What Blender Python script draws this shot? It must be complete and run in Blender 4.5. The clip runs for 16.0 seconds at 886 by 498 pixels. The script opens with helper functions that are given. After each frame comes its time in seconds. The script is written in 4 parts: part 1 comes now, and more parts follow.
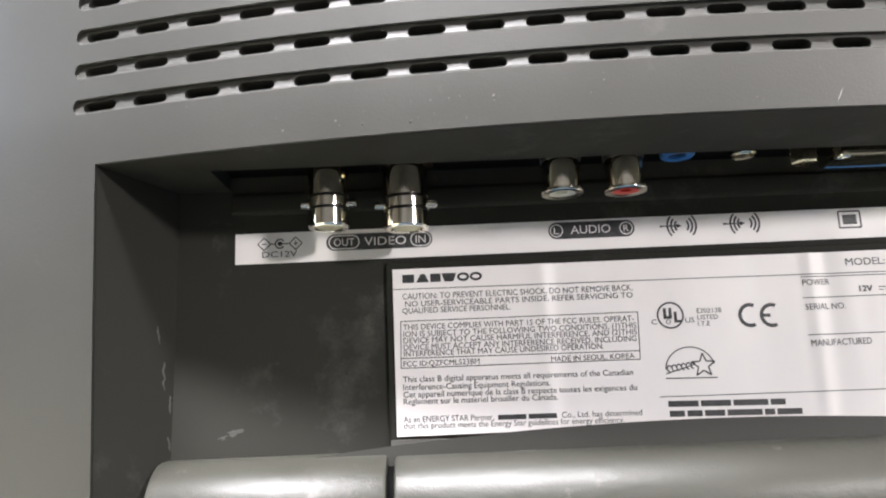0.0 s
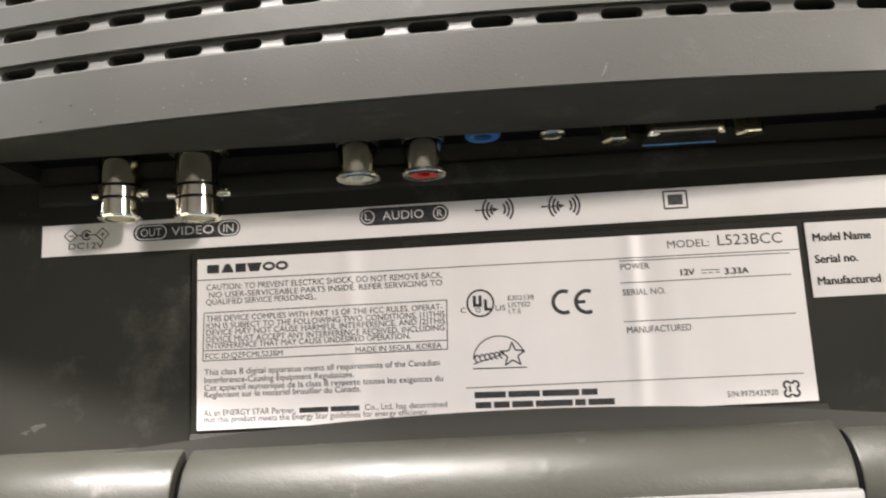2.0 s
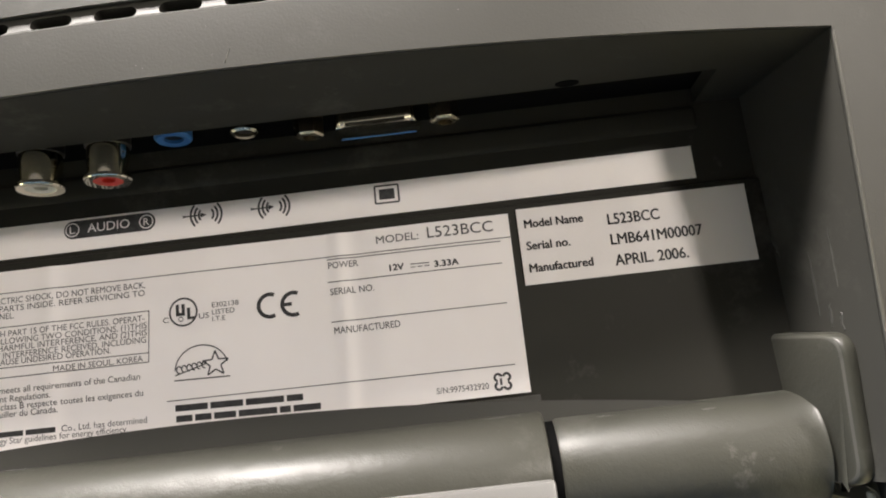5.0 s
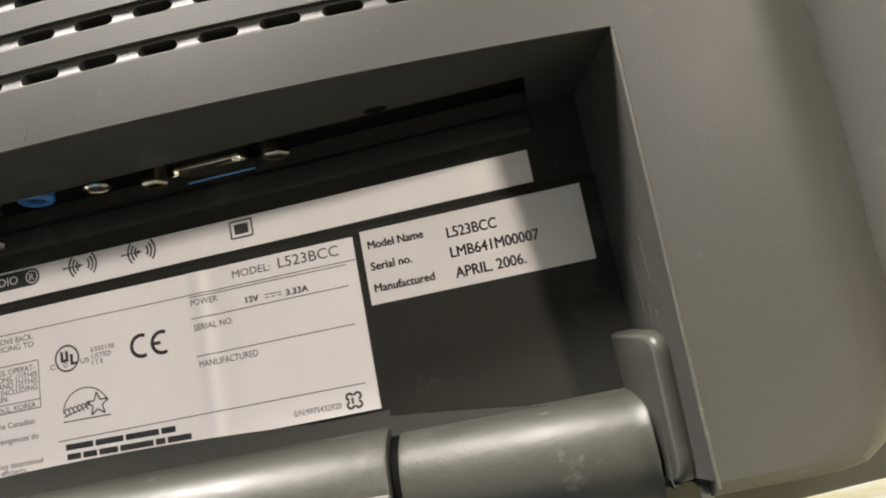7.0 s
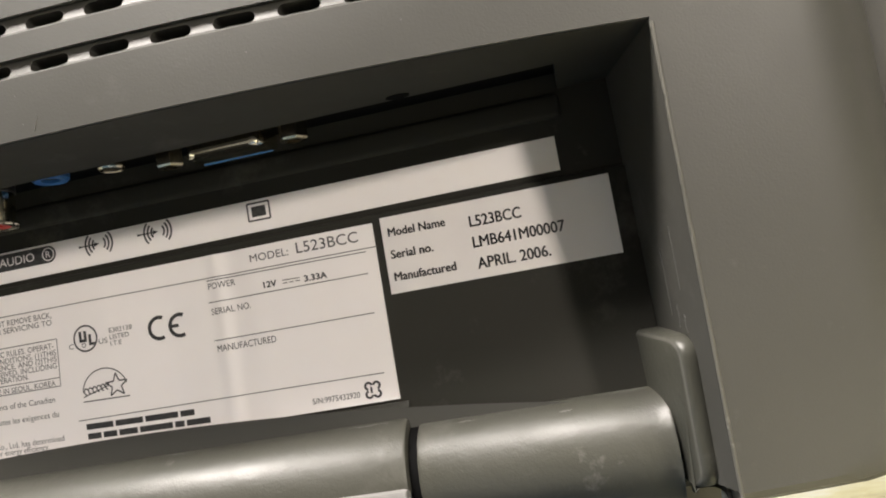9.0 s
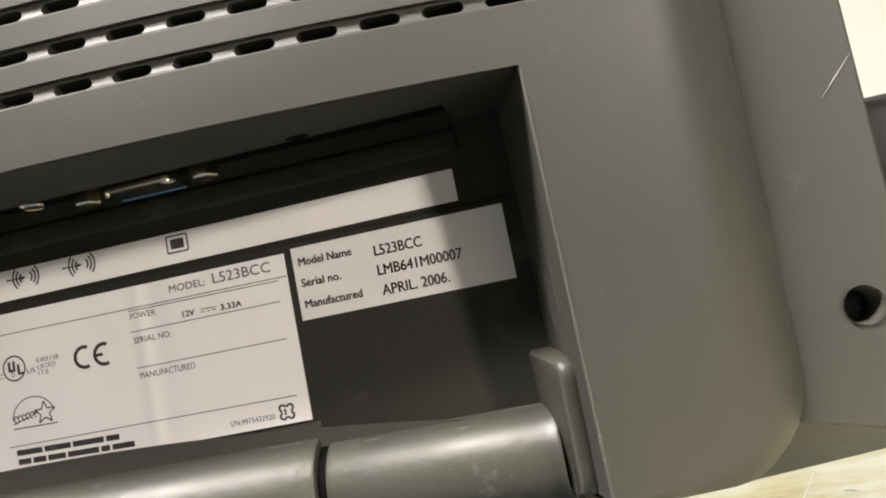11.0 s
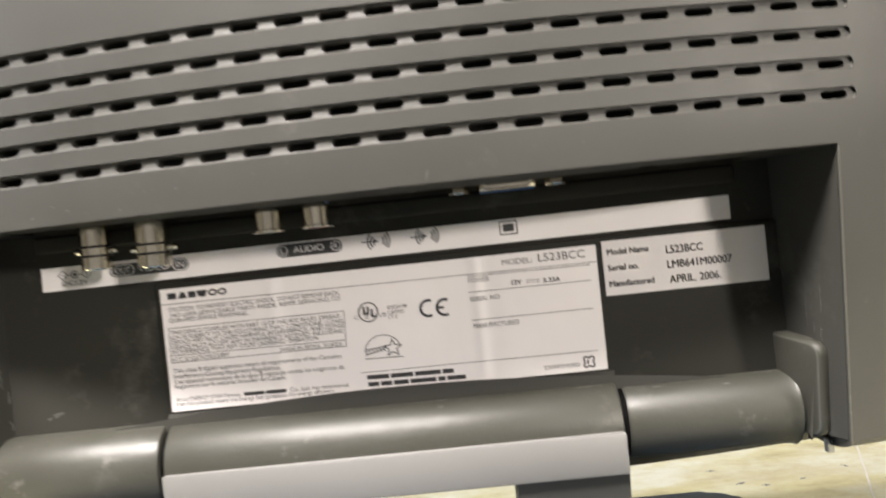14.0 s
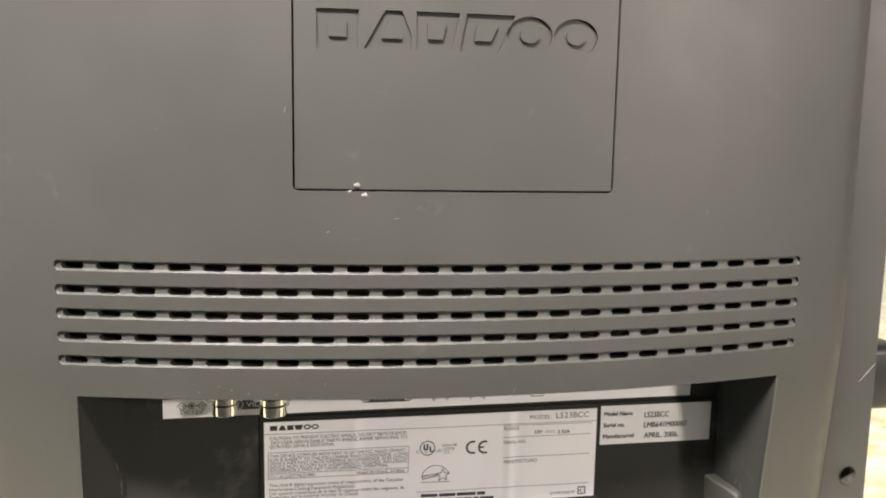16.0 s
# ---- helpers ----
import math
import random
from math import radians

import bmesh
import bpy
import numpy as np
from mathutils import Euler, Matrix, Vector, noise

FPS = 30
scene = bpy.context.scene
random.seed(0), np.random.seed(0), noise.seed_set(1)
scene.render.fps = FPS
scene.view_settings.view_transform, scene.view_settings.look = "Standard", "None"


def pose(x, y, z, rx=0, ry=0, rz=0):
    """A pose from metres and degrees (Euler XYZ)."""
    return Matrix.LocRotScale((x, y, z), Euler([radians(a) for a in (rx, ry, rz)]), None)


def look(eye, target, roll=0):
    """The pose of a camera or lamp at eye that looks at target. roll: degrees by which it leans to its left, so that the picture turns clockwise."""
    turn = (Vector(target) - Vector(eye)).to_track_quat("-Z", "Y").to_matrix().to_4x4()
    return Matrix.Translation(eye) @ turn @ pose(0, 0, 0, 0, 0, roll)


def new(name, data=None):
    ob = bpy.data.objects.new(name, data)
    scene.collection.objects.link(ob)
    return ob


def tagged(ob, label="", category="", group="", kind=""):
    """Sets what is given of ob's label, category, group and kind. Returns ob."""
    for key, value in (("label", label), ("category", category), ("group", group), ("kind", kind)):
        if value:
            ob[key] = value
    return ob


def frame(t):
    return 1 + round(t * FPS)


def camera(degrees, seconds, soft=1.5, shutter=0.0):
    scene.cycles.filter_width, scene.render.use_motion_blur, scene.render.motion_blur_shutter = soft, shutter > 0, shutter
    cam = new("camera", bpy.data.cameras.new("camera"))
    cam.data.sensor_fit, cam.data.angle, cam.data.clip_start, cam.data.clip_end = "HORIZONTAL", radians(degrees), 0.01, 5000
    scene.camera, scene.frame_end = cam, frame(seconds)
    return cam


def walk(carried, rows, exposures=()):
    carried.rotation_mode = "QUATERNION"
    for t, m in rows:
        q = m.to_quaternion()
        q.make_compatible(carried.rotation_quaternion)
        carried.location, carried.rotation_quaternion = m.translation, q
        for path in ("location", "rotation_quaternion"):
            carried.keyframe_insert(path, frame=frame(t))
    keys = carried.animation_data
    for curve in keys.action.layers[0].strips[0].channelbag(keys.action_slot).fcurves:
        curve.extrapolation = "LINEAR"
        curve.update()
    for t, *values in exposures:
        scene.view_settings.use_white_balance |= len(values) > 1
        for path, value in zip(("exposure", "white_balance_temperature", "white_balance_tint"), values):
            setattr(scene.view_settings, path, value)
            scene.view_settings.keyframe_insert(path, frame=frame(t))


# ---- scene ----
cam = camera(60.1, 16.0, 1.9, 0.25)
# eye and target in tenths of a metre
PATH = [
    (0, (0.092, -1.549, -0.266), (0.109, 0.413, 0.121), -2.4),
    (0.5, (0.214, -1.67, -0.249), (0.158, 0.283, 0.181), -3.2),
    (1, (0.447, -1.66, -0.228), (0.349, 0.3, 0.157), -3.2),
    (1.5, (0.494, -1.532, -0.181), (0.451, 0.442, 0.137), -3.5),
    (2, (0.54, -1.493, -0.258), (0.475, 0.478, 0.076), -2.9),
    (2.5, (0.728, -1.498, -0.355), (0.677, 0.46, 0.049), -3.4),
    (3, (0.857, -1.469, -0.359), (0.916, 0.497, 0.004), -5.2),
    (3.5, (0.955, -1.45, -0.402), (0.972, 0.503, 0.028), -6.1),
    (4, (1.019, -1.425, -0.395), (1.02, 0.528, 0.035), -6.5),
    (6.5, (1.322, -1.401, -0.325), (1.155, 0.549, 0.09), -8.9),
    (7, (1.537, -1.426, -0.33), (1.283, 0.523, 0.037), -11.0),
    (7.5, (1.625, -1.398, -0.304), (1.269, 0.545, 0.01), -10.9),
    (8, (1.576, -1.4, -0.229), (1.225, 0.559, -0.026), -10.4),
    (10.5, (1.531, -1.408, -0.211), (1.225, 0.557, 0.004), -10.0),
    (11, (1.712, -1.465, -0.198), (1.426, 0.505, -0.009), -11.2),
    (11.5, (1.634, -1.445, -0.195), (1.406, 0.54, -0.121), -10.7),
    (12, (1.516, -1.574, -0.231), (1.384, 0.422, -0.214), -9.3),
    (12.5, (1.412, -1.646, -0.212), (1.318, 0.351, -0.19), -8.0),
    (13, (1.289, -1.707, -0.196), (1.196, 0.29, -0.164), -7.1),
    (13.5, (1.12, -1.723, -0.209), (1.024, 0.274, -0.162), -6.8),
    (14, (0.835, -2.053, 0.051), (0.777, -0.054, 0.031), -6.0),
    (14.5, (0.351, -2.263, 0.52), (0.555, -0.288, 0.282), -3.7),
    (15, (0.188, -2.338, 0.705), (0.494, -0.383, 0.413), -0.8),
    (15.5, (0.133, -2.474, 0.831), (0.463, -0.515, 0.598), -0.2),
    (16, (0.15, -2.543, 0.927), (0.497, -0.591, 0.665), 1.0),
]
# the clip's own exposure and white balance: seconds, stops, kelvin, tint
LOOK = [(0.0, 0.12, 5950, 16), (1.1, 0.20, 5900, 16), (1.5, 0.18, 6300, 17), (2.0, 0.11, 6350, 15), (3.0, -0.22, 6480, 15), (4.0, -0.24, 6480, 15), (6.5, -0.15, 6480, 14), (8.0, -0.12, 6560, 14),
        (11.0, -0.17, 6560, 14), (12.0, 0.05, 6430, 15), (13.4, 0.05, 6350, 15), (14.0, -0.08, 6450, 15), (15.0, -0.42, 6600, 15), (16.0, -0.26, 6450, 15)]
walk(cam, [(t, look(Vector(eye) * 0.1, Vector(target) * 0.1, roll)) for t, eye, target, roll in PATH], LOOK)

# ---- light ----
world = bpy.data.worlds.new("world")
scene.world = world
world.use_nodes = True
world.node_tree.nodes["Background"].inputs[0].default_value = (0.9, 0.95, 1.0, 1)
world.node_tree.nodes["Background"].inputs[1].default_value = 0.05
scene.view_settings.exposure = 0.0


def lamp(name, eye, target, sx, sy, power, colour, spread=180):
    d = bpy.data.lights.new(name, "AREA")
    d.shape, d.size, d.size_y, d.energy, d.color = "RECTANGLE", sx, sy, power, colour
    d.spread = radians(spread)
    ob = new(name, d)
    ob.matrix_world = look(eye, target)
    return ob


lamp("side_lamp", (3.65, -4.0, 1.25), (0.06, 0, 0), 0.40, 0.35, 212, (1.0, 0.93, 0.82))
lamp("hanging_lamp", (-0.12, -0.385, 0.64), (0.03, -0.03, 0.10), 0.38, 0.08, 9.0, (1.0, 0.955, 0.88), 100)
# unseen lamp behind the monitor, added to brighten the tabletop
lamp("table_fill_lamp", (0.25, 0.30, 1.80), (0.25, 0.3001, 0.0), 1.2, 0.6, 16, (1.0, 0.95, 0.86))
lamp("window_lamp", (-3.6, -0.20, 1.32), (0.06, 0, 0), 1.4, 1.0, 92, (0.82, 0.91, 1.0))

# ---- materials ----


def material(name):
    m = bpy.data.materials.new(name)
    m.use_nodes = True
    nt = m.node_tree
    return m, nt, nt.nodes["Principled BSDF"]


def noise_node(nt, scale, detail=4, rough=0.55, stretch=None):
    co = nt.nodes.new("ShaderNodeTexCoord")
    n = nt.nodes.new("ShaderNodeTexNoise")
    n.inputs["Scale"].default_value, n.inputs["Detail"].default_value, n.inputs["Roughness"].default_value = scale, detail, rough
    if stretch:
        mp = nt.nodes.new("ShaderNodeMapping")
        mp.inputs["Scale"].default_value = stretch
        nt.links.new(co.outputs["Object"], mp.inputs["Vector"])
        nt.links.new(mp.outputs[0], n.inputs["Vector"])
    else:
        nt.links.new(co.outputs["Object"], n.inputs["Vector"])
    return n.outputs["Fac"]


def ramp(nt, fac, stops):
    r = nt.nodes.new("ShaderNodeValToRGB")
    while len(r.color_ramp.elements) < len(stops):
        r.color_ramp.elements.new(0.5)
    for e, (p, c) in zip(r.color_ramp.elements, stops):
        e.position, e.color = p, (*c, 1) if len(c) == 3 else c
    nt.links.new(fac, r.inputs[0])
    return r.outputs[0]


def mixed(nt, a, b, fac):
    n = nt.nodes.new("ShaderNodeMix")
    n.data_type = "RGBA"
    for key, v in ((6, a), (7, b), (0, fac)):
        if isinstance(v, (tuple, float, int)):
            n.inputs[key].default_value = (*v, 1) if isinstance(v, tuple) else v
        else:
            nt.links.new(v, n.inputs[key])
    return n.outputs[2]


def bumped(nt, bsdf, fac, strength, distance):
    b = nt.nodes.new("ShaderNodeBump")
    b.inputs["Strength"].default_value, b.inputs["Distance"].default_value = strength, distance
    nt.links.new(fac, b.inputs["Height"])
    nt.links.new(b.outputs[0], bsdf.inputs["Normal"])


def plastic(name, colour, rough, grain=0.5, scuff=0.25, scuff_colour=(0.36, 0.35, 0.32), spec=0.5, dust=0.0, vary=0.04, lump=0.0):
    """Moulded plastic with a fine spark-eroded grain, faint mottling and pale scuffs."""
    m, nt, b = material(name)
    broad = noise_node(nt, 14, 3)
    base = ramp(nt, broad, [(0.3, tuple(c * 0.90 for c in colour)), (0.7, tuple(c * 1.08 for c in colour))])
    marks = ramp(nt, noise_node(nt, 75, 6, 0.7), [(0.64, (0, 0, 0)), (0.80, (scuff,) * 3)])
    base = mixed(nt, base, scuff_colour, marks)
    if dust:
        base = mixed(nt, base, (0.30, 0.29, 0.26), ramp(nt, noise_node(nt, 34, 7, 0.72), [(0.58, (0, 0, 0)), (0.80, (dust,) * 3)]))
    nt.links.new(base, b.inputs["Base Color"])
    nt.links.new(ramp(nt, noise_node(nt, 60, 5), [(0.3, (rough - vary,) * 3), (0.7, (rough + vary,) * 3)]), b.inputs["Roughness"])
    b.inputs["Specular IOR Level"].default_value = spec
    fine = noise_node(nt, 2600, 2)
    if lump:
        add = nt.nodes.new("ShaderNodeMath")
        add.operation = "MULTIPLY_ADD"
        nt.links.new(noise_node(nt, 420, 3), add.inputs[0])
        add.inputs[1].default_value = lump
        nt.links.new(fine, add.inputs[2])
        fine = add.outputs[0]
    bumped(nt, b, fine, grain, 0.00008)
    return m


SHELL = plastic("grey_shell_plastic", (0.048, 0.0474, 0.0420), 0.48, 0.34, 0.14, (0.22, 0.215, 0.20), spec=0.36, lump=0.6)
# BAY also serves as WALLS in shade, on the roof and left wall
BAY = plastic("dark_shaded_bay_plastic", (0.030, 0.0294, 0.0252), 0.62, 0.2, 0.16, spec=0.09, dust=0.20)
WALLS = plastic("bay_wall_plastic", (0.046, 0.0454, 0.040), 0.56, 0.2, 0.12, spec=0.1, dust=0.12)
BARREL = plastic("hinge_plastic", (0.045, 0.0448, 0.0360), 0.42, 0.50, 0.36, spec=0.40, dust=0.20, vary=0.09, lump=2.4)
ARM = plastic("stand_arm_plastic", (0.17, 0.168, 0.160), 0.38, 0.2, 0.12, (0.4, 0.4, 0.38))
BASE = plastic("stand_base_plastic", (0.036, 0.060, 0.092), 0.50, 0.25, 0.10, (0.15, 0.18, 0.22), spec=0.04)
BLACK = plastic("black_plastic", (0.008, 0.008, 0.008), 0.45, 0.2, 0.05, (0.05, 0.05, 0.05))
BLUE = plastic("blue_plastic", (0.045, 0.17, 0.43), 0.35, 0.1, 0.05, (0.3, 0.5, 0.7))
RED = plastic("red_plastic", (0.55, 0.03, 0.02), 0.35, 0.1, 0.0)
WHITE_PLASTIC = plastic("white_plastic", (0.62, 0.60, 0.52), 0.35, 0.1, 0.0)
# pale tone for worn edges, and for the painted-in lit screw seats
WORN_LIT = plastic("worn_lit_edge_plastic", (0.075, 0.073, 0.063), 0.42, 0.3, 0.9)
# matt black that stands in for deep shade in gaps and holes
VOID = plastic("matt_black_gap_shade", (0.004, 0.004, 0.004), 0.8, 0.2, 0.0, spec=0.03)
BURR = plastic("burr_plastic", (0.15, 0.147, 0.135), 0.5, 0.3, 0.2)
FLECK = plastic("pale_fleck_plastic", (0.11, 0.108, 0.10), 0.5, 0.3, 0.2)
FLAKE = plastic("dried_dirt", (0.044, 0.043, 0.038), 0.6, 0.5, 0.6)
CHIP = plastic("torn_plastic", (0.42, 0.41, 0.36), 0.6, 0.5, 0.2)


def metal(name, colour, rough):
    m, nt, b = material(name)
    b.inputs["Metallic"].default_value = 1
    nt.links.new(ramp(nt, noise_node(nt, 160, 4), [(0.3, tuple(c * 0.82 for c in colour)), (0.75, colour)]), b.inputs["Base Color"])
    nt.links.new(ramp(nt, noise_node(nt, 420, 3), [(0.3, (rough,) * 3), (0.75, (rough + 0.06,) * 3)]), b.inputs["Roughness"])
    return m


NICKEL = metal("nickel_plate", (0.96, 0.90, 0.76), 0.08)
STEEL = metal("zinc_steel", (0.72, 0.65, 0.50), 0.22)
SCREW = metal("blackened_steel", (0.035, 0.035, 0.035), 0.35)


def paper(name, colour):
    """Glossy sticker stock with a faint soft ripple and a slight yellowing."""
    m, nt, b = material(name)
    nt.links.new(ramp(nt, noise_node(nt, 22, 4), [(0.3, tuple(c * 0.95 for c in colour)), (0.7, colour)]), b.inputs["Base Color"])
    b.inputs["Roughness"].default_value = 0.42
    bumped(nt, b, noise_node(nt, 38, 2, 0.5, (1.6, 1, 0.35)), 0.35, 0.002)
    return m


PAPER = paper("sticker_paper", (0.90, 0.862, 0.85))
PAPER_GREY = paper("foil_sticker", (0.78, 0.747, 0.735))
INK, INK_NT, INK_B = material("black_ink")
INK_NT.links.new(ramp(INK_NT, noise_node(INK_NT, 900, 2), [(0.3, (0.018, 0.018, 0.02)), (0.7, (0.05, 0.05, 0.05))]), INK_B.inputs["Base Color"])
INK_B.inputs["Roughness"].default_value = 0.5

TABLE, nt, b = material("worn_maple_laminate")
grain = noise_node(nt, 34, 9, 0.72, (1.0, 1.7, 1.0))
wood = ramp(nt, grain, [(0.30, (0.46, 0.40, 0.18)), (0.46, (0.66, 0.62, 0.34)), (0.60, (0.73, 0.71, 0.46)), (0.75, (0.79, 0.79, 0.62))])
cloud = ramp(nt, noise_node(nt, 38, 6, 0.66, (0.9, 1.4, 1)), [(0.42, (0, 0, 0)), (0.62, (0.85, 0.85, 0.85))])
wood = mixed(nt, wood, (0.85, 0.87, 0.77), cloud)
stain = ramp(nt, noise_node(nt, 24, 8, 0.72, (0.9, 1.4, 1)), [(0.48, (0, 0, 0)), (0.68, (0.65, 0.65, 0.65))])
wood = mixed(nt, wood, (0.55, 0.48, 0.25), stain)
smear = ramp(nt, noise_node(nt, 90, 6, 0.74, (1.0, 1.8, 1)), [(0.58, (0, 0, 0)), (0.74, (0.20, 0.20, 0.20))])
wood = mixed(nt, wood, (0.40, 0.43, 0.40), smear)
ticks = ramp(nt, noise_node(nt, 150, 5, 0.7, (1.0, 2.2, 1)), [(0.68, (0, 0, 0)), (0.74, (0.55, 0.55, 0.55))])
wood = mixed(nt, wood, (0.22, 0.24, 0.24), ticks)
nt.links.new(wood, b.inputs["Base Color"])
b.inputs["Roughness"].default_value = 0.38
bumped(nt, b, grain, 0.12, 0.001)


def paint(name, colour):
    m, nt, b = material(name)
    nt.links.new(ramp(nt, noise_node(nt, 3, 5), [(0.3, tuple(c * 0.94 for c in colour)), (0.7, colour)]), b.inputs["Base Color"])
    b.inputs["Roughness"].default_value = 0.75
    bumped(nt, b, noise_node(nt, 160, 3), 0.15, 0.002)
    return m


WALL = paint("white_wall_paint", (0.78, 0.77, 0.74))
FAR_WALL = paint("beige_wall_paint", (0.40, 0.38, 0.33))
CEIL = paint("ceiling_paint", (0.42, 0.41, 0.38))
FLOOR = paint("grey_floor", (0.09, 0.085, 0.08))

NICK = paint("dark_nick", (0.20, 0.21, 0.20))
FILLER = paint("pale_filler", (0.86, 0.84, 0.78))

# ---- builders ----


def finish(name, bm, mat, parent=None, smooth=35, label=""):
    bmesh.ops.recalc_face_normals(bm, faces=bm.faces)
    me = bpy.data.meshes.new(name)
    bm.to_mesh(me)
    bm.free()
    me.materials.append(mat)
    if smooth:
        me.shade_smooth()
        me.set_sharp_from_angle(angle=radians(smooth))
    ob = new(name, me)
    if parent:
        ob.parent = parent
    return tagged(ob, label)


def part(name, bm, mat, parent, label="", smooth=35):
    return finish(name, bm, mat, parent, smooth, label)


def box(bm, x0, x1, y0, y1, z0, z1, bevel=0.0, segments=2):
    made = bmesh.ops.create_cube(bm, size=1)
    vs = made["verts"]
    for v in vs:
        v.co = ((x0 + x1) / 2 + v.co.x * (x1 - x0), (y0 + y1) / 2 + v.co.y * (y1 - y0), (z0 + z1) / 2 + v.co.z * (z1 - z0))
    if bevel:
        es = list({e for v in vs for e in v.link_edges})
        bmesh.ops.bevel(bm, geom=es, offset=bevel, segments=segments, affect="EDGES", profile=0.5)


def prism(bm, outline, place):
    """A solid from a closed outline of (a, b) and place(a, b, k) giving the two ends, k = 0 and 1."""
    ends = [[bm.verts.new(place(a, c, k)) for a, c in outline] for k in (0, 1)]
    n = len(outline)
    for i in range(n):
        bm.faces.new((ends[0][i], ends[0][(i + 1) % n], ends[1][(i + 1) % n], ends[1][i]))
    bm.faces.new(ends[0][::-1])
    bm.faces.new(ends[1])


def lathe(bm, profile, x, y, steps=28, cap=True):
    """A turned solid round a vertical axis at (x, y): profile of (radius, z)."""
    rings = [[bm.verts.new((x + r * math.cos(2 * math.pi * i / steps), y + r * math.sin(2 * math.pi * i / steps), z)) for i in range(steps)] for r, z in profile]
    for a, c in zip(rings, rings[1:]):
        for i in range(steps):
            bm.faces.new((a[i], a[(i + 1) % steps], c[(i + 1) % steps], c[i]))
    if cap:
        bm.faces.new(rings[0][::-1])
        bm.faces.new(rings[-1])


def round_rect(x0, x1, z0, z1, r, n=6):
    pts = []
    for cx, cz, a in ((x1 - r, z1 - r, 0), (x0 + r, z1 - r, 90), (x0 + r, z0 + r, 180), (x1 - r, z0 + r, 270)):
        for i in range(n + 1):
            t = radians(a + 90 * i / n)
            pts.append((cx + r * math.cos(t), cz + r * math.sin(t)))
    return pts


def subtract(ob, cutters, solver="MANIFOLD"):
    for bm in cutters:
        bmesh.ops.recalc_face_normals(bm, faces=bm.faces)
        me = bpy.data.meshes.new("cutter")
        bm.to_mesh(me)
        bm.free()
        tool = new("cutter", me)
        mod = ob.modifiers.new("cut", "BOOLEAN")
        mod.object, mod.operation, mod.solver = tool, "DIFFERENCE", solver
        done = bpy.data.meshes.new_from_object(ob.evaluated_get(bpy.context.evaluated_depsgraph_get()))
        ob.modifiers.clear()
        ob.data = done
        bpy.data.objects.remove(tool)
    ob.data.shade_smooth()
    ob.data.set_sharp_from_angle(angle=radians(19))


# ---- the room ----
TOP = -0.090
# unseen floor, ceiling and far walls; tones set for the light they bounce
bm = bmesh.new()
box(bm, -4.5, 5.5, -6.5, 2.2, -0.90, -0.84)
tagged(finish("floor", bm, FLOOR, None, 0), "grey speckled floor of the room", "floor", kind="structure")
bm = bmesh.new()
box(bm, -4.5, 5.5, -6.5, 2.2, 1.85, 1.95)
tagged(finish("ceiling", bm, CEIL, None, 0), "plain pale grey ceiling of the room", "ceiling", kind="structure")
# the south wall, out of view, is white to brighten the sockets' reflections
for nm, b6 in (("wall_north", (-4.5, 5.5, 0.95, 1.05)), ("wall_south_reflector", (-4.5, 5.5, -6.6, -6.5)), ("wall_west", (-4.6, -4.5, -6.5, 2.2)), ("wall_east", (5.5, 5.6, -6.5, 2.2))):
    bm = bmesh.new()
    box(bm, *b6, -0.90, 1.95)
    tagged(finish(nm, bm, WALL if nm in ("wall_north", "wall_south_reflector") else FAR_WALL, None, 0), "plain painted room wall", "wall", kind="structure")


NICKS = [(0.1653, 0.0801), (0.1707, 0.0642), (0.178, 0.0602), (0.1921, 0.0634), (0.1971, 0.0389), (0.2107, 0.0724), (0.2177, 0.0553), (0.2264, 0.059),
         (0.2212, 0.0445), (0.2172, 0.0279), (0.2422, 0.0777), (0.2397, 0.0486), (0.1758, 0.0422), (0.2394, 0.0952)]


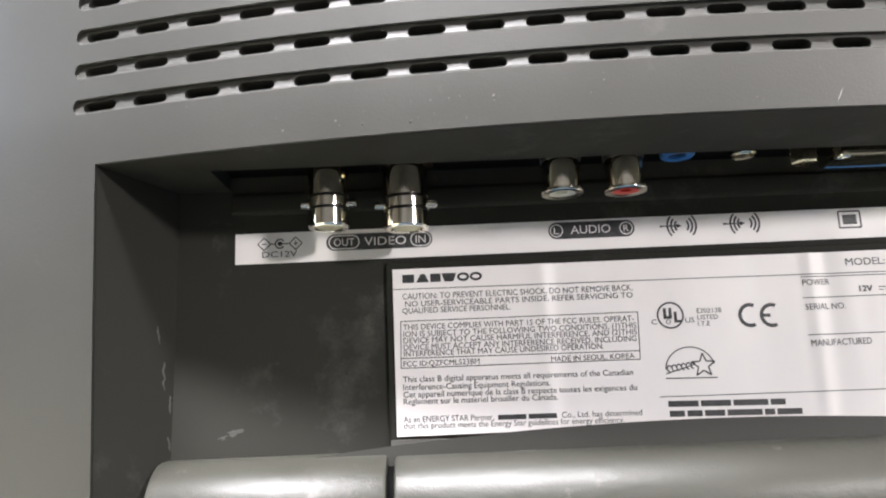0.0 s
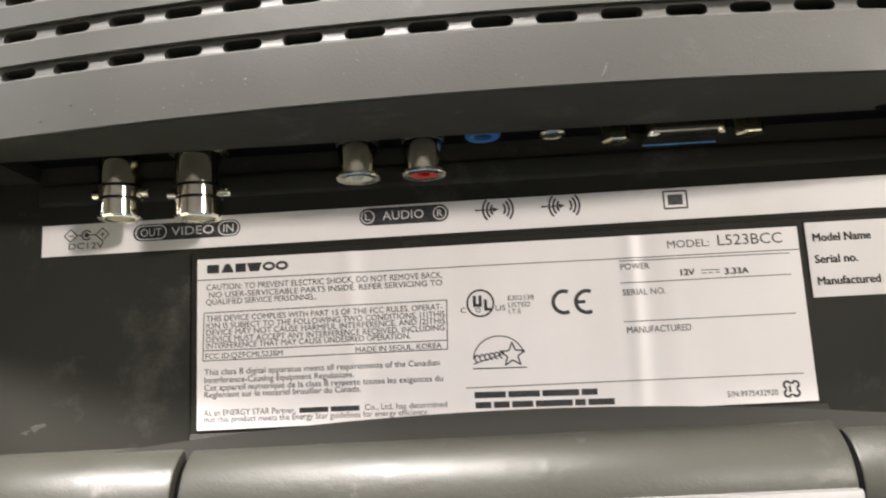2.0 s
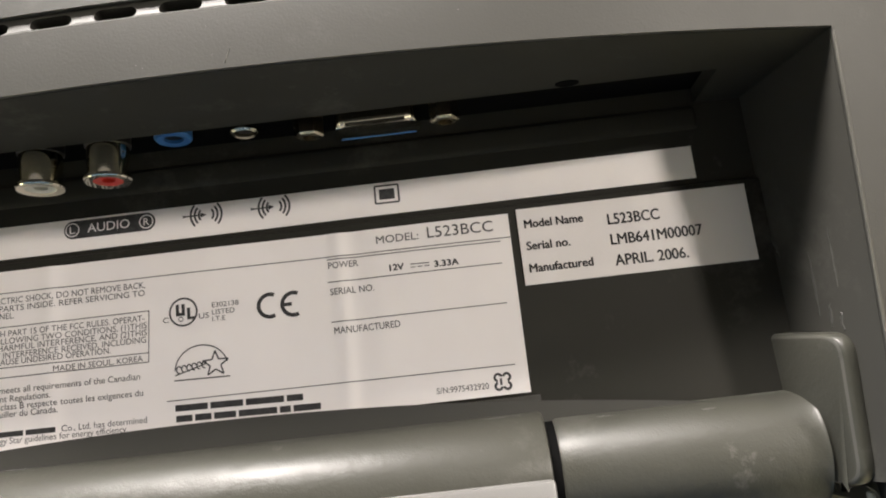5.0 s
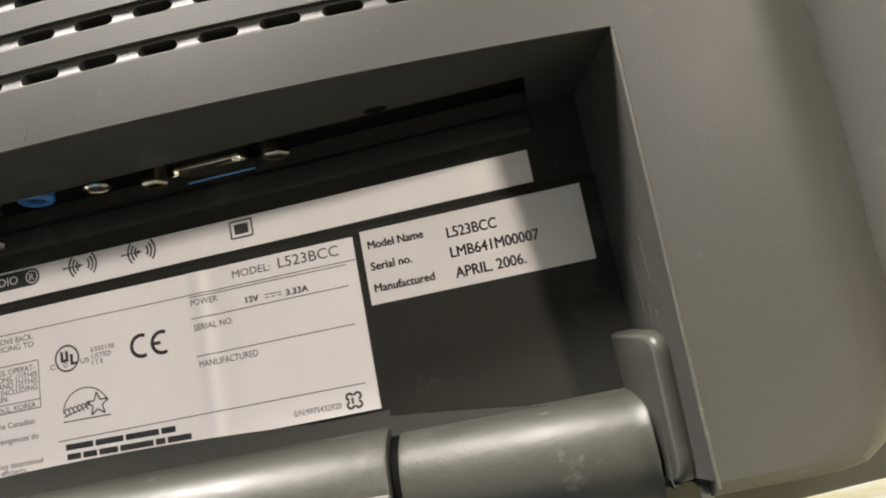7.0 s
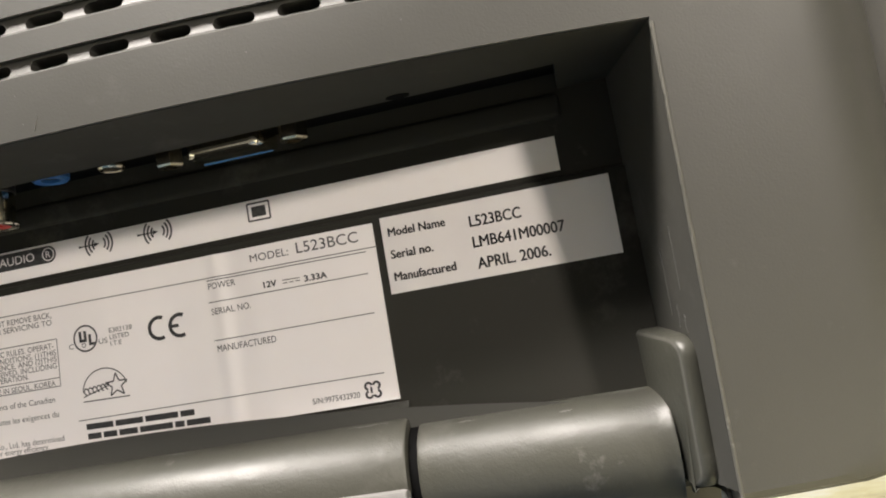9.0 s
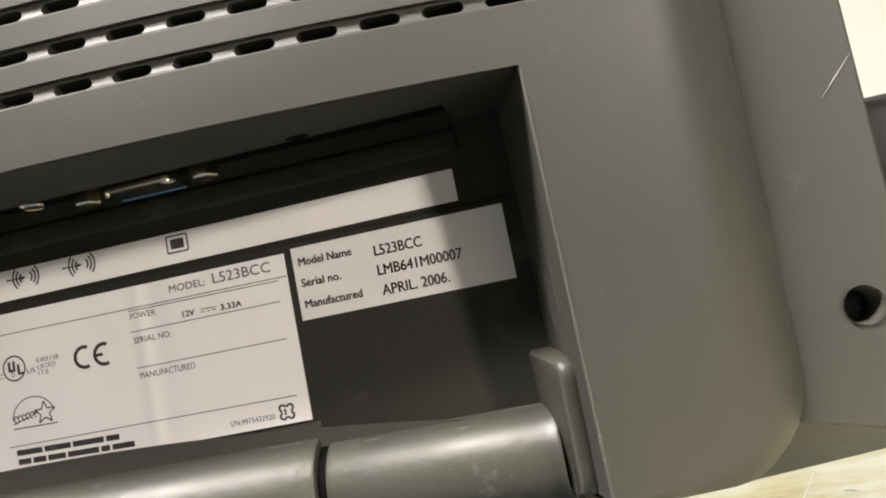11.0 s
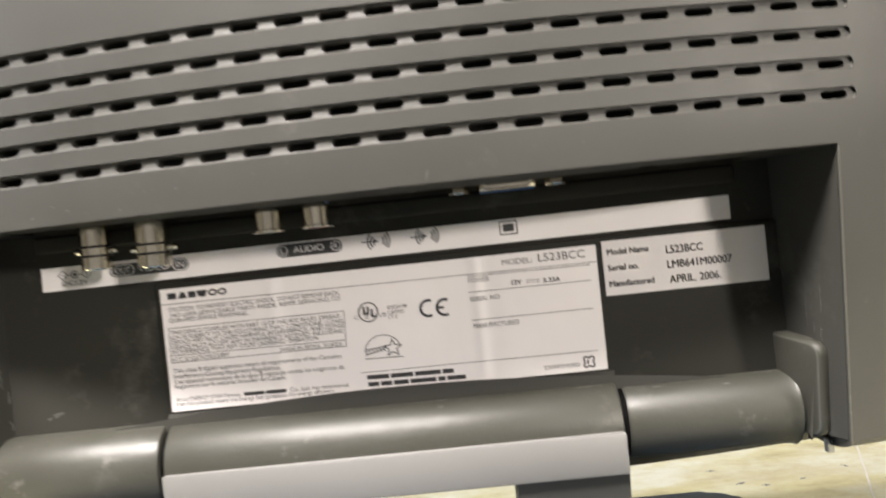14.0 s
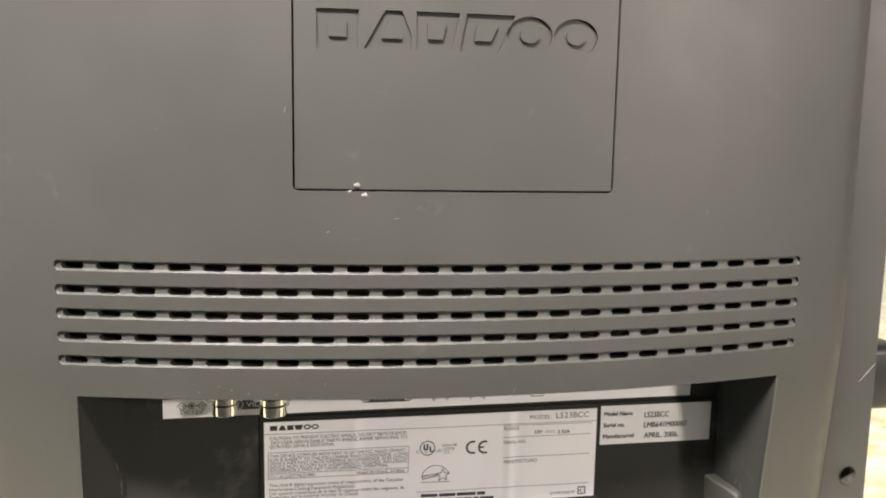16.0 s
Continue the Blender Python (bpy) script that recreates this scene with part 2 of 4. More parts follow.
def table():
    t = new("table")
    bm = bmesh.new()
    box(bm, -0.95, 1.15, -0.128, 0.90, TOP - 0.032, TOP, 0.004, 3)
    part("tabletop", bm, TABLE, t, "worn pale maple tabletop with dark nicks")
    # jagged dark nicks and one pale crack in the top
    for i, (x, y) in enumerate(NICKS):
        rnd = random.Random(i)
        bm = bmesh.new()
        a, length = radians(rnd.choice((10, 25, 150, 165, 120)) + rnd.uniform(-12, 12)), rnd.uniform(0.0012, 0.0028)
        n, side = 6, []
        for k in range(n + 1):
            u = -1 + 2 * k / n
            bend = 0.00035 * rnd.uniform(-1, 1)
            w = 0.00062 * (1.05 - abs(u)) * rnd.uniform(0.5, 1.6)
            px, py = x + u * length * math.cos(a) - bend * math.sin(a), y + u * length * math.sin(a) + bend * math.cos(a)
            side.append([bm.verts.new((px - s * w * math.sin(a), py + s * w * math.cos(a), TOP + 0.00005)) for s in (-1, 1)])
        for p, q in zip(side, side[1:]):
            bm.faces.new((p[0], p[1], q[1], q[0]))
        part("nick", bm, NICK, t, smooth=0)
    bm = bmesh.new()
    side = []
    for k in range(25):
        u = k / 24
        x, y = 0.2001 + 0.0370 * u + 0.0004 * noise.noise((u * 9, 0, 0)), 0.0300 + 0.0917 * u
        side.append([bm.verts.new((x + s * (0.00035 + 0.0002 * noise.noise((u * 14, 3, 0))), y, TOP + 0.00005)) for s in (-1, 1)])
    for p, q in zip(side, side[1:]):
        bm.faces.new((p[0], p[1], q[1], q[0]))
    part("crack", bm, FILLER, t, "thin pale crack in the tabletop", smooth=0)
    for x in (-0.88, 1.08):
        for y in (-0.07, 0.84):
            bm = bmesh.new()
            box(bm, x - 0.03, x + 0.03, y - 0.03, y + 0.03, -0.84, TOP - 0.032, 0.004)
            part("leg", bm, SCREW, t)
    return tagged(t, "pale wooden table with a scratched worn top", "table")


table()

# ---- the monitor ----
CX = 0.059
monitor = tagged(new("monitor"), "grey plastic flat monitor seen from behind, standing on the table", "monitor")
HALF, LOW, HIGH = 0.1512, -0.0578, 0.198


def hull(x, z):
    """The rear shell's depth: bowed sideways, drawn in towards the bottom."""
    u = (x - CX) / 0.117
    bow = 0.0135 * u * u - 0.0028 * u
    s = max(0.0, 0.030 - z)
    return -0.0365 + bow + 0.125 * s * s / (s + 0.012)


def inset(x, z, r=0.018):
    """How far a point lies inside the shell's rounded outline."""
    cx, cz = CX, (LOW + HIGH) / 2
    qx, qz = abs(x - cx) - (HALF - r), abs(z - cz) - ((HIGH - LOW) / 2 - r)
    return r - (math.hypot(max(qx, 0), max(qz, 0)) + min(max(qx, qz), 0))


def depth(x, z):
    d = inset(x, z)
    side = min(HALF - abs(x - CX), HIGH - z)
    roll = 0.004 + 0.012 * min(1, max(0, (z - LOW - side + 0.012) / 0.024))
    k = min(1, max(0, d / roll))
    return 0.004 + (hull(x, z) - 0.004) * math.sqrt(max(0, 1 - (1 - k) ** 2))


def outline(n, grow=0.0, r=0.018, x0=CX - HALF, x1=CX + HALF, z0=LOW, z1=HIGH):
    """n points evenly along a rounded rectangle."""
    raw = round_rect(x0 - grow, x1 + grow, z0 - grow, z1 + grow, r, 14)
    raw.append(raw[0])
    acc = [0]
    for p, q in zip(raw, raw[1:]):
        acc.append(acc[-1] + math.dist(p, q))
    pts, j = [], 0
    for i in range(n):
        s = acc[-1] * i / n
        while acc[j + 1] < s:
            j += 1
        f = (s - acc[j]) / (acc[j + 1] - acc[j])
        pts.append((raw[j][0] + f * (raw[j + 1][0] - raw[j][0]), raw[j][1] + f * (raw[j + 1][1] - raw[j][1])))
    return pts


def shell_blank(thick=0.0042):
    n, c = 264, (CX, 0.07)
    edge = outline(n)
    steps = [1, 0.9985, 0.996, 0.992, 0.986, 0.978, 0.968, 0.956, 0.942, 0.926, 0.908, 0.888, 0.866]
    steps += [0.866 - 0.826 * (i + 1) / 30 for i in range(30)]
    bm = bmesh.new()
    layers = []
    for inner in (0, 1):
        rings = []
        for s in steps:
            k = s * (1 - 0.022 * inner)
            ring = []
            for x, z in edge:
                px, pz = c[0] + (x - c[0]) * k, c[1] + (z - c[1]) * k
                qx, qz = c[0] + (x - c[0]) * s, c[1] + (z - c[1]) * s
                y = depth(qx, qz)
                if s == 1:
                    y = 0.016
                ring.append(bm.verts.new((px, min(y, 0.016) + thick * inner * (s < 1), pz)))
            rings.append(ring)
        for a, d in zip(rings, rings[1:]):
            for i in range(n):
                bm.faces.new((a[i], a[(i + 1) % n], d[(i + 1) % n], d[i]))
        bm.faces.new(rings[-1])
        layers.append(rings[0])
    for i in range(n):
        bm.faces.new((layers[0][i], layers[0][(i + 1) % n], layers[1][(i + 1) % n], layers[1][i]))
    return bm


ROWS_Z = [0.0300, 0.0370, 0.0440, 0.0510, 0.0580]
GL, GR = -0.0572, 0.1770


def vent_trench(bm, z):
    """A long shallow trench with round ends that follows the bow of the shell."""
    h, n, m = 0.00140, 60, 5
    z -= 0.0006
    xs = []
    for i in range(m):
        a = math.pi / 2 * (1 - i / m)
        xs.append((GL + h * (1 - math.sin(a)), h * math.cos(a) + 1e-4))
    for i in range(n + 1):
        xs.append((GL + h + (GR - GL - 2 * h) * i / n, h))
    for x, w in xs[:m][::-1]:
        xs.append((GL + GR - x, w))
    prev = None
    for x, w in xs:
        y = hull(x, z)
        q = w / h
        low, top = z - w - 0.0002 * q, z + w + 0.0001 * q
        scoop = [(x, y + d, h) for d, h in ((0.00090, top), (0.00087, top - 0.0002 * q), (0.00076, low + 0.0014 * q), (0.00056, low + 0.0007 * q), (0.00018, low + 0.0002 * q))]
        ring = [bm.verts.new(p) for p in [(x, y - 0.012, low), (x, y - 0.012, top)] + scoop + [(x, y - 0.00002, low)]]
        if prev:
            for i in range(8):
                bm.faces.new((prev[i], prev[(i + 1) % 8], ring[(i + 1) % 8], ring[i]))
        else:
            bm.faces.new(ring)
        prev = ring
    bm.faces.new(prev[::-1])


def vent_hole(bm, x, z):
    r, w = 0.00104, 0.00335
    pts = []
    for i in range(7):
        a = radians(-90 + 30 * i)
        pts.append((x + w - r + r * math.cos(a), z + r * math.sin(a)))
    for i in range(7):
        a = radians(90 + 30 * i)
        pts.append((x - w + r + r * math.cos(a), z + r * math.sin(a)))
    prism(bm, pts, lambda a, c, k: (a, -0.06 + 0.075 * k, c))


BAY_L, BAY_R, BAY_TOP = -0.0524, 0.1714, 0.0182
DOOR = (0.0108, 0.1056, 0.0800, 0.166)
SCREWS = [(0.2216, -0.0310), (0.118 - 0.2216, -0.0310), (0.2216, 0.17), (0.118 - 0.2216, 0.17)]
SUNK = -0.0035


def bay_edge(side, z):
    """The bay's upright edges, slightly wider apart towards the bottom."""
    return (BAY_R + 0.004 * (BAY_TOP - z)) if side > 0 else (BAY_L - 0.022 * (BAY_TOP - z))


def rear_shell():
    shell = part("rear_shell", shell_blank(), SHELL, monitor, "grain-textured grey rear shell")
    tr = bmesh.new()
    for z in ROWS_Z:
        vent_trench(tr, z)
    holes = bmesh.new()
    for z in ROWS_Z:
        for i in range(23):
            vent_hole(holes, -0.052 + 0.2236 * i / 22, z - 0.0007)
    bay = bmesh.new()
    prism(bay, [(bay_edge(-1, -0.12), -0.12), (bay_edge(1, -0.12), -0.12), (bay_edge(1, BAY_TOP), BAY_TOP), (bay_edge(-1, BAY_TOP), BAY_TOP)], lambda a, c, k: (a, -0.09 + 0.17 * k, c))
    door = bmesh.new()
    prism(door, round_rect(*DOOR, 0.0016), lambda a, c, k: (a, -0.06 + 0.08 * k, c))
    subtract(shell, [bay, door, tr, holes])
    return shell


rear_shell()


def frame_ring():
    """The flat rear cover round the raised shell, with its edges running forward to the screen bezel."""
    n = 264
    bm = bmesh.new()

    def bottom(x, z, lift):
        return z + lift * (x - CX) ** 2 if z < 0 else z

    def under(x, y, z):
        """The underside runs further forward and a little wider than the upright edges."""
        k = min(1, max(0, (-0.062 - z) / 0.008)) if 0.029 < y < 0.04 else 0
        side = max(-1, min(1, (x - CX) / 0.17))
        return (x + 0.011 * k * side * abs(side), y + 0.014 * k)
    loops = [(outline(n, -0.012, 0.012), 0.0300, 0.0)]
    loops.append((outline(n, -0.010, 0.014), -0.0009, 0.0))
    full = dict(x0=CX - 0.1712, x1=CX + 0.1712, z0=-0.0328, z1=0.2065)
    loops.append((outline(n, -0.0006, 0.005, **full), -0.0015, -0.76))
    loops.append((outline(n, 0.0, 0.005, **full), -0.0009, -0.76))
    low = dict(x0=CX - 0.1795, x1=CX + 0.1795, z0=-0.0752, z1=0.2085)
    loops.append((outline(n, 0.0, 0.004, **low), 0.0300, 0.30))
    loops.append((outline(n, 0.0003, 0.004, **low), 0.0310, 0.30))
    loops.append((outline(n, -0.0006, 0.004, **low), 0.054, 0.30))
    loops.append((outline(n, -0.003, 0.004, **low), 0.056, 0.30))
    rings = [[bm.verts.new((*under(x, y, z), bottom(x, z, lift))) for x, z in pts] for pts, y, lift in loops]
    for a, d in zip(rings, rings[1:]):
        for i in range(n):
            bm.faces.new((a[i], a[(i + 1) % n], d[(i + 1) % n], d[i]))
    bm.faces.new(rings[-1])
    bm.faces.new(rings[0])
    cover = part("rear_cover", bm, SHELL, monitor, "flat grey rear cover edge with screw holes")
    cut = bmesh.new()
    for x, z in SCREWS:
        pts = [(x + 0.0034 * math.cos(a), z + 0.0034 * math.sin(a)) for a in [2 * math.pi * i / 28 for i in range(28)]]
        prism(cut, pts, lambda a, c, k: (a, -0.02 + 0.0277 * k, c))
    subtract(cover, [cut])
    for x, z in SCREWS:
        bm = bmesh.new()
        n2 = 24
        prof = [(0.0030, SUNK + 0.0112), (0.0030, SUNK + 0.0090), (0.0026, SUNK + 0.0082), (0.0015, SUNK + 0.0080)]
        rings = [[bm.verts.new((x + r * math.cos(2 * math.pi * i / n2), y, z + r * math.sin(2 * math.pi * i / n2))) for i in range(n2)] for r, y in prof]
        for a, d in zip(rings, rings[1:]):
            for i in range(n2):
                bm.faces.new((a[i], a[(i + 1) % n2], d[(i + 1) % n2], d[i]))
        bm.faces.new(rings[-1])
        bm.faces.new(rings[0])
        s = part("screw", bm, SCREW, monitor, "dark cross-head screw sunk in its hole")
        bm = bmesh.new()
        for a in (52, 142):
            t = radians(a)
            ux, uz = math.cos(t), math.sin(t)
            prism(bm, [(-0.0017, -0.0003), (0.0017, -0.0003), (0.0017, 0.0003), (-0.0017, 0.0003)],
                  lambda p, q, k: (x + p * ux - q * uz, SUNK + 0.00785 + 0.0006 * k - 0.0004 * (a > 90) * 0.2, z + p * uz + q * ux))
        part("cross_slot", bm, BLACK, s, smooth=0)
        # the conical seat round the screw, paler to paint its lit rim
        bm = bmesh.new()
        prof = [(0.00355, SUNK + 0.0016), (0.0034, SUNK + 0.0024), (0.0029, SUNK + 0.0086), (0.0033, SUNK + 0.0086)]
        rings = [[bm.verts.new((x + r * math.cos(2 * math.pi * i / n2), y, z + r * math.sin(2 * math.pi * i / n2))) for i in range(n2)] for r, y in prof]
        for a, d in zip(rings, rings[1:]):
            for i in range(n2):
                bm.faces.new((a[i], a[(i + 1) % n2], d[(i + 1) % n2], d[i]))
        part("screw_seat", bm, WORN_LIT, monitor)


frame_ring()

# ---- cover plate with the sunken emblem ----


def cover_plate():
    g = 0.0006
    x0, x1, z0, z1 = DOOR[0] + g, DOOR[1] - g, DOOR[2] + g, DOOR[3] - g
    n, m = 40, 30
    bm = bmesh.new()
    rows = []
    for k in (0, 1):
        rows.append([[bm.verts.new((x0 + (x1 - x0) * i / n, hull(x0 + (x1 - x0) * i / n, 0.1) + 0.0002 + 0.0035 * k, z0 + (z1 - z0) * j / m)) for i in range(n + 1)] for j in range(m + 1)])
        for j in range(m):
            for i in range(n):
                bm.faces.new((rows[k][j][i], rows[k][j][i + 1], rows[k][j + 1][i + 1], rows[k][j + 1][i]))
    a, d = rows
    for i in range(n):
        for j in (0, m):
            bm.faces.new((a[j][i], a[j][i + 1], d[j][i + 1], d[j][i]))
    for j in range(m):
        for i in (0, n):
            bm.faces.new((a[j][i], a[j + 1][i], d[j + 1][i], d[j][i]))
    plate = part("cover_plate", bm, SHELL, monitor, "grey square cover plate with a sunken emblem of plain shapes")
    b0, b1 = 0.1198, 0.1303
    shapes = [
        [(0.0176, b0), (0.0292, b0), (0.0292, b1), (0.0176, b1)],
        [(0.0305, b0), (0.0440, b0), (0.0440, b0 + 0.004), (0.0412, b1), (0.0365, b1)],
        [(0.0452, b0), (0.0555, b0), (0.0575, b1), (0.0452, b1)],
        [(0.0575, b0), (0.0690, b0), (0.0735, b1), (0.0595, b1)],
    ]
    for cx in (0.0780, 0.0920):
        shapes.append([(cx + 0.0068 * math.cos(2 * math.pi * i / 32), (b0 + b1) / 2 + 0.0052 * math.sin(2 * math.pi * i / 32)) for i in range(32)])
    cut = bmesh.new()
    for pts in shapes:
        prism(cut, pts, lambda p, q, k: (p, hull(p, 0.1) - 0.01 + 0.0110 * k, q))
    subtract(plate, [cut])
    for pts in shapes:
        mx = sum(p for p, q in pts) / len(pts)
        mz = sum(q for p, q in pts) / len(pts)
        bm = bmesh.new()
        inner = [(mx + (p - mx) * 0.42, mz + (q - mz) * 0.42) for p, q in pts]
        prism(bm, inner, lambda p, q, k: (p, hull(p, 0.1) + 0.00025 + 0.0012 * k, q))
        part("emblem_island", bm, SHELL, plate)
    for x, z, s in ((0.0288, 0.0816, 0.0009), (0.0310, 0.0787, 0.0009), (0.0268, 0.0798, 0.0006)):
        bm = bmesh.new()
        bmesh.ops.create_icosphere(bm, subdivisions=2, radius=s)
        for v in bm.verts:
            v.co = (x + v.co.x * 1.1 + 0.0004 * noise.noise(v.co * 2500), hull(x, z) + v.co.y * 0.32, z + v.co.z * 0.9 + 0.0004 * noise.noise(v.co * 2100))
        part("plastic_chip", bm, BURR, monitor, "pale torn plastic at the cover's seam")
    return plate


cover_plate()

# ---- connector bay ----
SLOT_L, SLOT_R, SLOT_F, SLOT_TOP = -0.0335, 0.1568, -0.0142, 0.0212
BACK = 0.0010


def connector_bay():
    bm = bmesh.new()
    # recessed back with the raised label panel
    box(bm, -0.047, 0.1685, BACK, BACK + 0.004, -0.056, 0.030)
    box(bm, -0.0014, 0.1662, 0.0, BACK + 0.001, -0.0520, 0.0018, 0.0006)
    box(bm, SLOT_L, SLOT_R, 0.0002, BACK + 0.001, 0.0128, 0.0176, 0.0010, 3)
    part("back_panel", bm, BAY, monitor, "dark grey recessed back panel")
    # side walls, drafted inward; the left one darker, shade put into its colour
    for sgn, xi in ((1, 0.1652), (-1, -0.0432)):
        bm = bmesh.new()
        n = 24
        rows = []
        for j in range(n + 1):
            z = -0.0535 + (BAY_TOP + 0.004 + 0.0535) * j / n
            e = bay_edge(sgn, z)
            rows.append([bm.verts.new(p) for p in ((e - sgn * 0.0001, hull(e, z) + 0.0008, z), (xi, 0.0035, z), (xi + sgn * 0.003, 0.0035, z), (e + sgn * 0.0035, hull(e + sgn * 0.0035, z) + 0.0036, z))])
        for p, q in zip(rows, rows[1:]):
            for i in range(4):
                bm.faces.new((p[i], p[(i + 1) % 4], q[(i + 1) % 4], q[i]))
        bm.faces.new(rows[0])
        bm.faces.new(rows[-1])
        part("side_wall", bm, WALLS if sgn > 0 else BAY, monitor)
        if sgn < 0:
            continue
        # the thin raised rim beside the opening
        bm = bmesh.new()
        rows = []
        for j in range(41):
            z = -0.0546 + 0.0721 * j / 40
            x = bay_edge(sgn, z) + sgn * 0.00015
            y = hull(x, z)
            rows.append([bm.verts.new((x + 0.00030 * math.cos(radians(30 * k)), y + 0.00005 - 0.00022 * math.sin(radians(30 * k)), z)) for k in range(7)])
        for p, q in zip(rows, rows[1:]):
            for k in range(6):
                bm.faces.new((p[k], p[k + 1], q[k + 1], q[k]))
        part("moulded_rim", bm, WORN_LIT, monitor, "pale worn moulded rim")
    # roof of the bay with the sockets' slot; darker plastic paints in its shade
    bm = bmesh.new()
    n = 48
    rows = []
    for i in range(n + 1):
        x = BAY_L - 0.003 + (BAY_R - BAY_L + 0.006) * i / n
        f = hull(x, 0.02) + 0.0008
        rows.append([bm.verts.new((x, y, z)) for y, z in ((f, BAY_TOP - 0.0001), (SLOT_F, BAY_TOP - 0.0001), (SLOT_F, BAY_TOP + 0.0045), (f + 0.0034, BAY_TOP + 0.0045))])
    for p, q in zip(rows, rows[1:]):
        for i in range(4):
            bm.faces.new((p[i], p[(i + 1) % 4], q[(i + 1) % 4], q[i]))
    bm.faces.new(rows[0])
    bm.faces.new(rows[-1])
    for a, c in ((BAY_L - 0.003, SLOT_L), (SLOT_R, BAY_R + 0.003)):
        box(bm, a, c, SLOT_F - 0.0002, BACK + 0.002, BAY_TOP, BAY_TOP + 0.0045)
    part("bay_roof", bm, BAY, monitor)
    # black oval for the shade in a small moulded roof hole beside the slot
    bm = bmesh.new()
    prism(bm, [(0.1300 + 0.0021 * math.cos(radians(18 * i)), -0.0158 + 0.0012 * math.sin(radians(18 * i))) for i in range(20)], lambda a, c, k: (a, c, BAY_TOP - 0.00025 + 0.001 * k))
    part("roof_hole_shade", bm, VOID, monitor, "small black oval that paints a hole's shade")
    # sloping ledge under the label panel
    bm = bmesh.new()
    prism(bm, [(0.0005, -0.0338), (-0.0003, -0.0339), (-0.0011, -0.0352), (-0.0012, -0.0355), (-0.0009, -0.0358), (0.0005, -0.0358)], lambda a, c, k: (-0.0012 + 0.1208 * k, a, c))
    part("panel_ledge", bm, WALLS, monitor)
    # black plate and discs paint in the dark of the slot and holes
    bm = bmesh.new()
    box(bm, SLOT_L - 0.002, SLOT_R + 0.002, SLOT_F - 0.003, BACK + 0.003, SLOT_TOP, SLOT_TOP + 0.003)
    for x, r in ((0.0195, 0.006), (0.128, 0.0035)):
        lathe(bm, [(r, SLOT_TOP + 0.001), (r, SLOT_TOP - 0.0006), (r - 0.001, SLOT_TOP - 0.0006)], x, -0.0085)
    part("socket_plate", bm, VOID, monitor, "plate behind the sockets, blackened for the slot's shade")


connector_bay()
AY, BY, RY = -0.0085, -0.0097, -0.0104


def bnc(x, low, nut, size):
    bm = bmesh.new()
    z = low
    prof = [(0.0030, z + 0.004), (0.0030, z + 0.0002), (0.0033, z), (0.0042, z), (0.0044, z + 0.0003), (0.0044, z + 0.0033), (0.0040, z + 0.0034), (0.0040, z + 0.0038),
            (0.0044, z + 0.0039), (0.0044, z + 0.0057), (0.0040, z + 0.0058), (0.0040, z + 0.0062), (0.0044, z + 0.0063), (0.0044, SLOT_TOP)]
    lathe(bm, [(r * size, h) for r, h in prof], x, BY, 40)
    p = part("bnc_socket", bm, NICKEL, monitor, "shiny nickel bayonet video socket", 20)
    # blackened bands paint the shade inside the two grooves
    for h in (0.0034, 0.0058):
        bm = bmesh.new()
        lathe(bm, [(0.0041 * size, z + h), (0.00432 * size, z + h + 0.00005), (0.00432 * size, z + h + 0.00035), (0.0041 * size, z + h + 0.0004)], x, BY, 40)
        part("groove_shade_ring", bm, SCREW, p)
    for s in (-1, 1):
        bm = bmesh.new()
        n = 14
        rings = [[bm.verts.new((x + s * d, BY + r * math.cos(2 * math.pi * i / n), z + 0.0049 + r * math.sin(2 * math.pi * i / n))) for i in range(n)] for d, r in ((0.0040 * size, 0.0008), (0.0058 * size, 0.0008), (0.0061 * size, 0.0005))]
        for a, d in zip(rings, rings[1:]):
            for i in range(n):
                bm.faces.new((a[i], a[(i + 1) % n], d[(i + 1) % n], d[i]))
        bm.faces.new(rings[0])
        bm.faces.new(rings[-1])
        part("bayonet_lug", bm, NICKEL, p)
    bm = bmesh.new()
    lathe(bm, [(0.0029 * size, z + 0.0038), (0.0029 * size, z + 0.0012), (0.0012, z + 0.0010)], x, BY, 24)
    part("insulator", bm, WHITE_PLASTIC, p)
    if nut:
        bm = bmesh.new()
        lathe(bm, [(0.0052, 0.0189), (0.0057, 0.0191), (0.0057, 0.0202), (0.0052, SLOT_TOP)], x, BY, 36)
        part("washer", bm, STEEL, p)


bnc(-0.0115, 0.0070, False, 0.90)
bnc(0.0036, 0.0062, True, 1.0)


def rca(x, ring, label):
    z = 0.0118
    bm = bmesh.new()
    prof = [(0.0026, z + 0.003), (0.0026, z + 0.0001), (0.0040, z), (0.0042, z + 0.0002), (0.0042, z + 0.0007), (0.0034, z + 0.0009), (0.0037, z + 0.0050), (0.0037, z + 0.0062), (0.0033, SLOT_TOP)]
    lathe(bm, prof, x, RY, 36)
    p = part("audio_socket", bm, NICKEL, monitor, label, 20)
    bm = bmesh.new()
    lathe(bm, [(0.0040, SLOT_TOP), (0.0040, z + 0.0066), (0.0033, z + 0.0064)], x, RY, 30)
    part("collar", bm, BLACK, p)
    bm = bmesh.new()
    lathe(bm, [(0.0027, z + 0.0025), (0.0027, z + 0.0002), (0.0012, z + 0.0003), (0.0012, z + 0.0022)], x, RY, 30)
    part("insert_ring", bm, ring, p)


rca(0.0342, WHITE_PLASTIC, "chrome audio socket with a white insert")
rca(0.0466, RED, "chrome audio socket with a red insert")


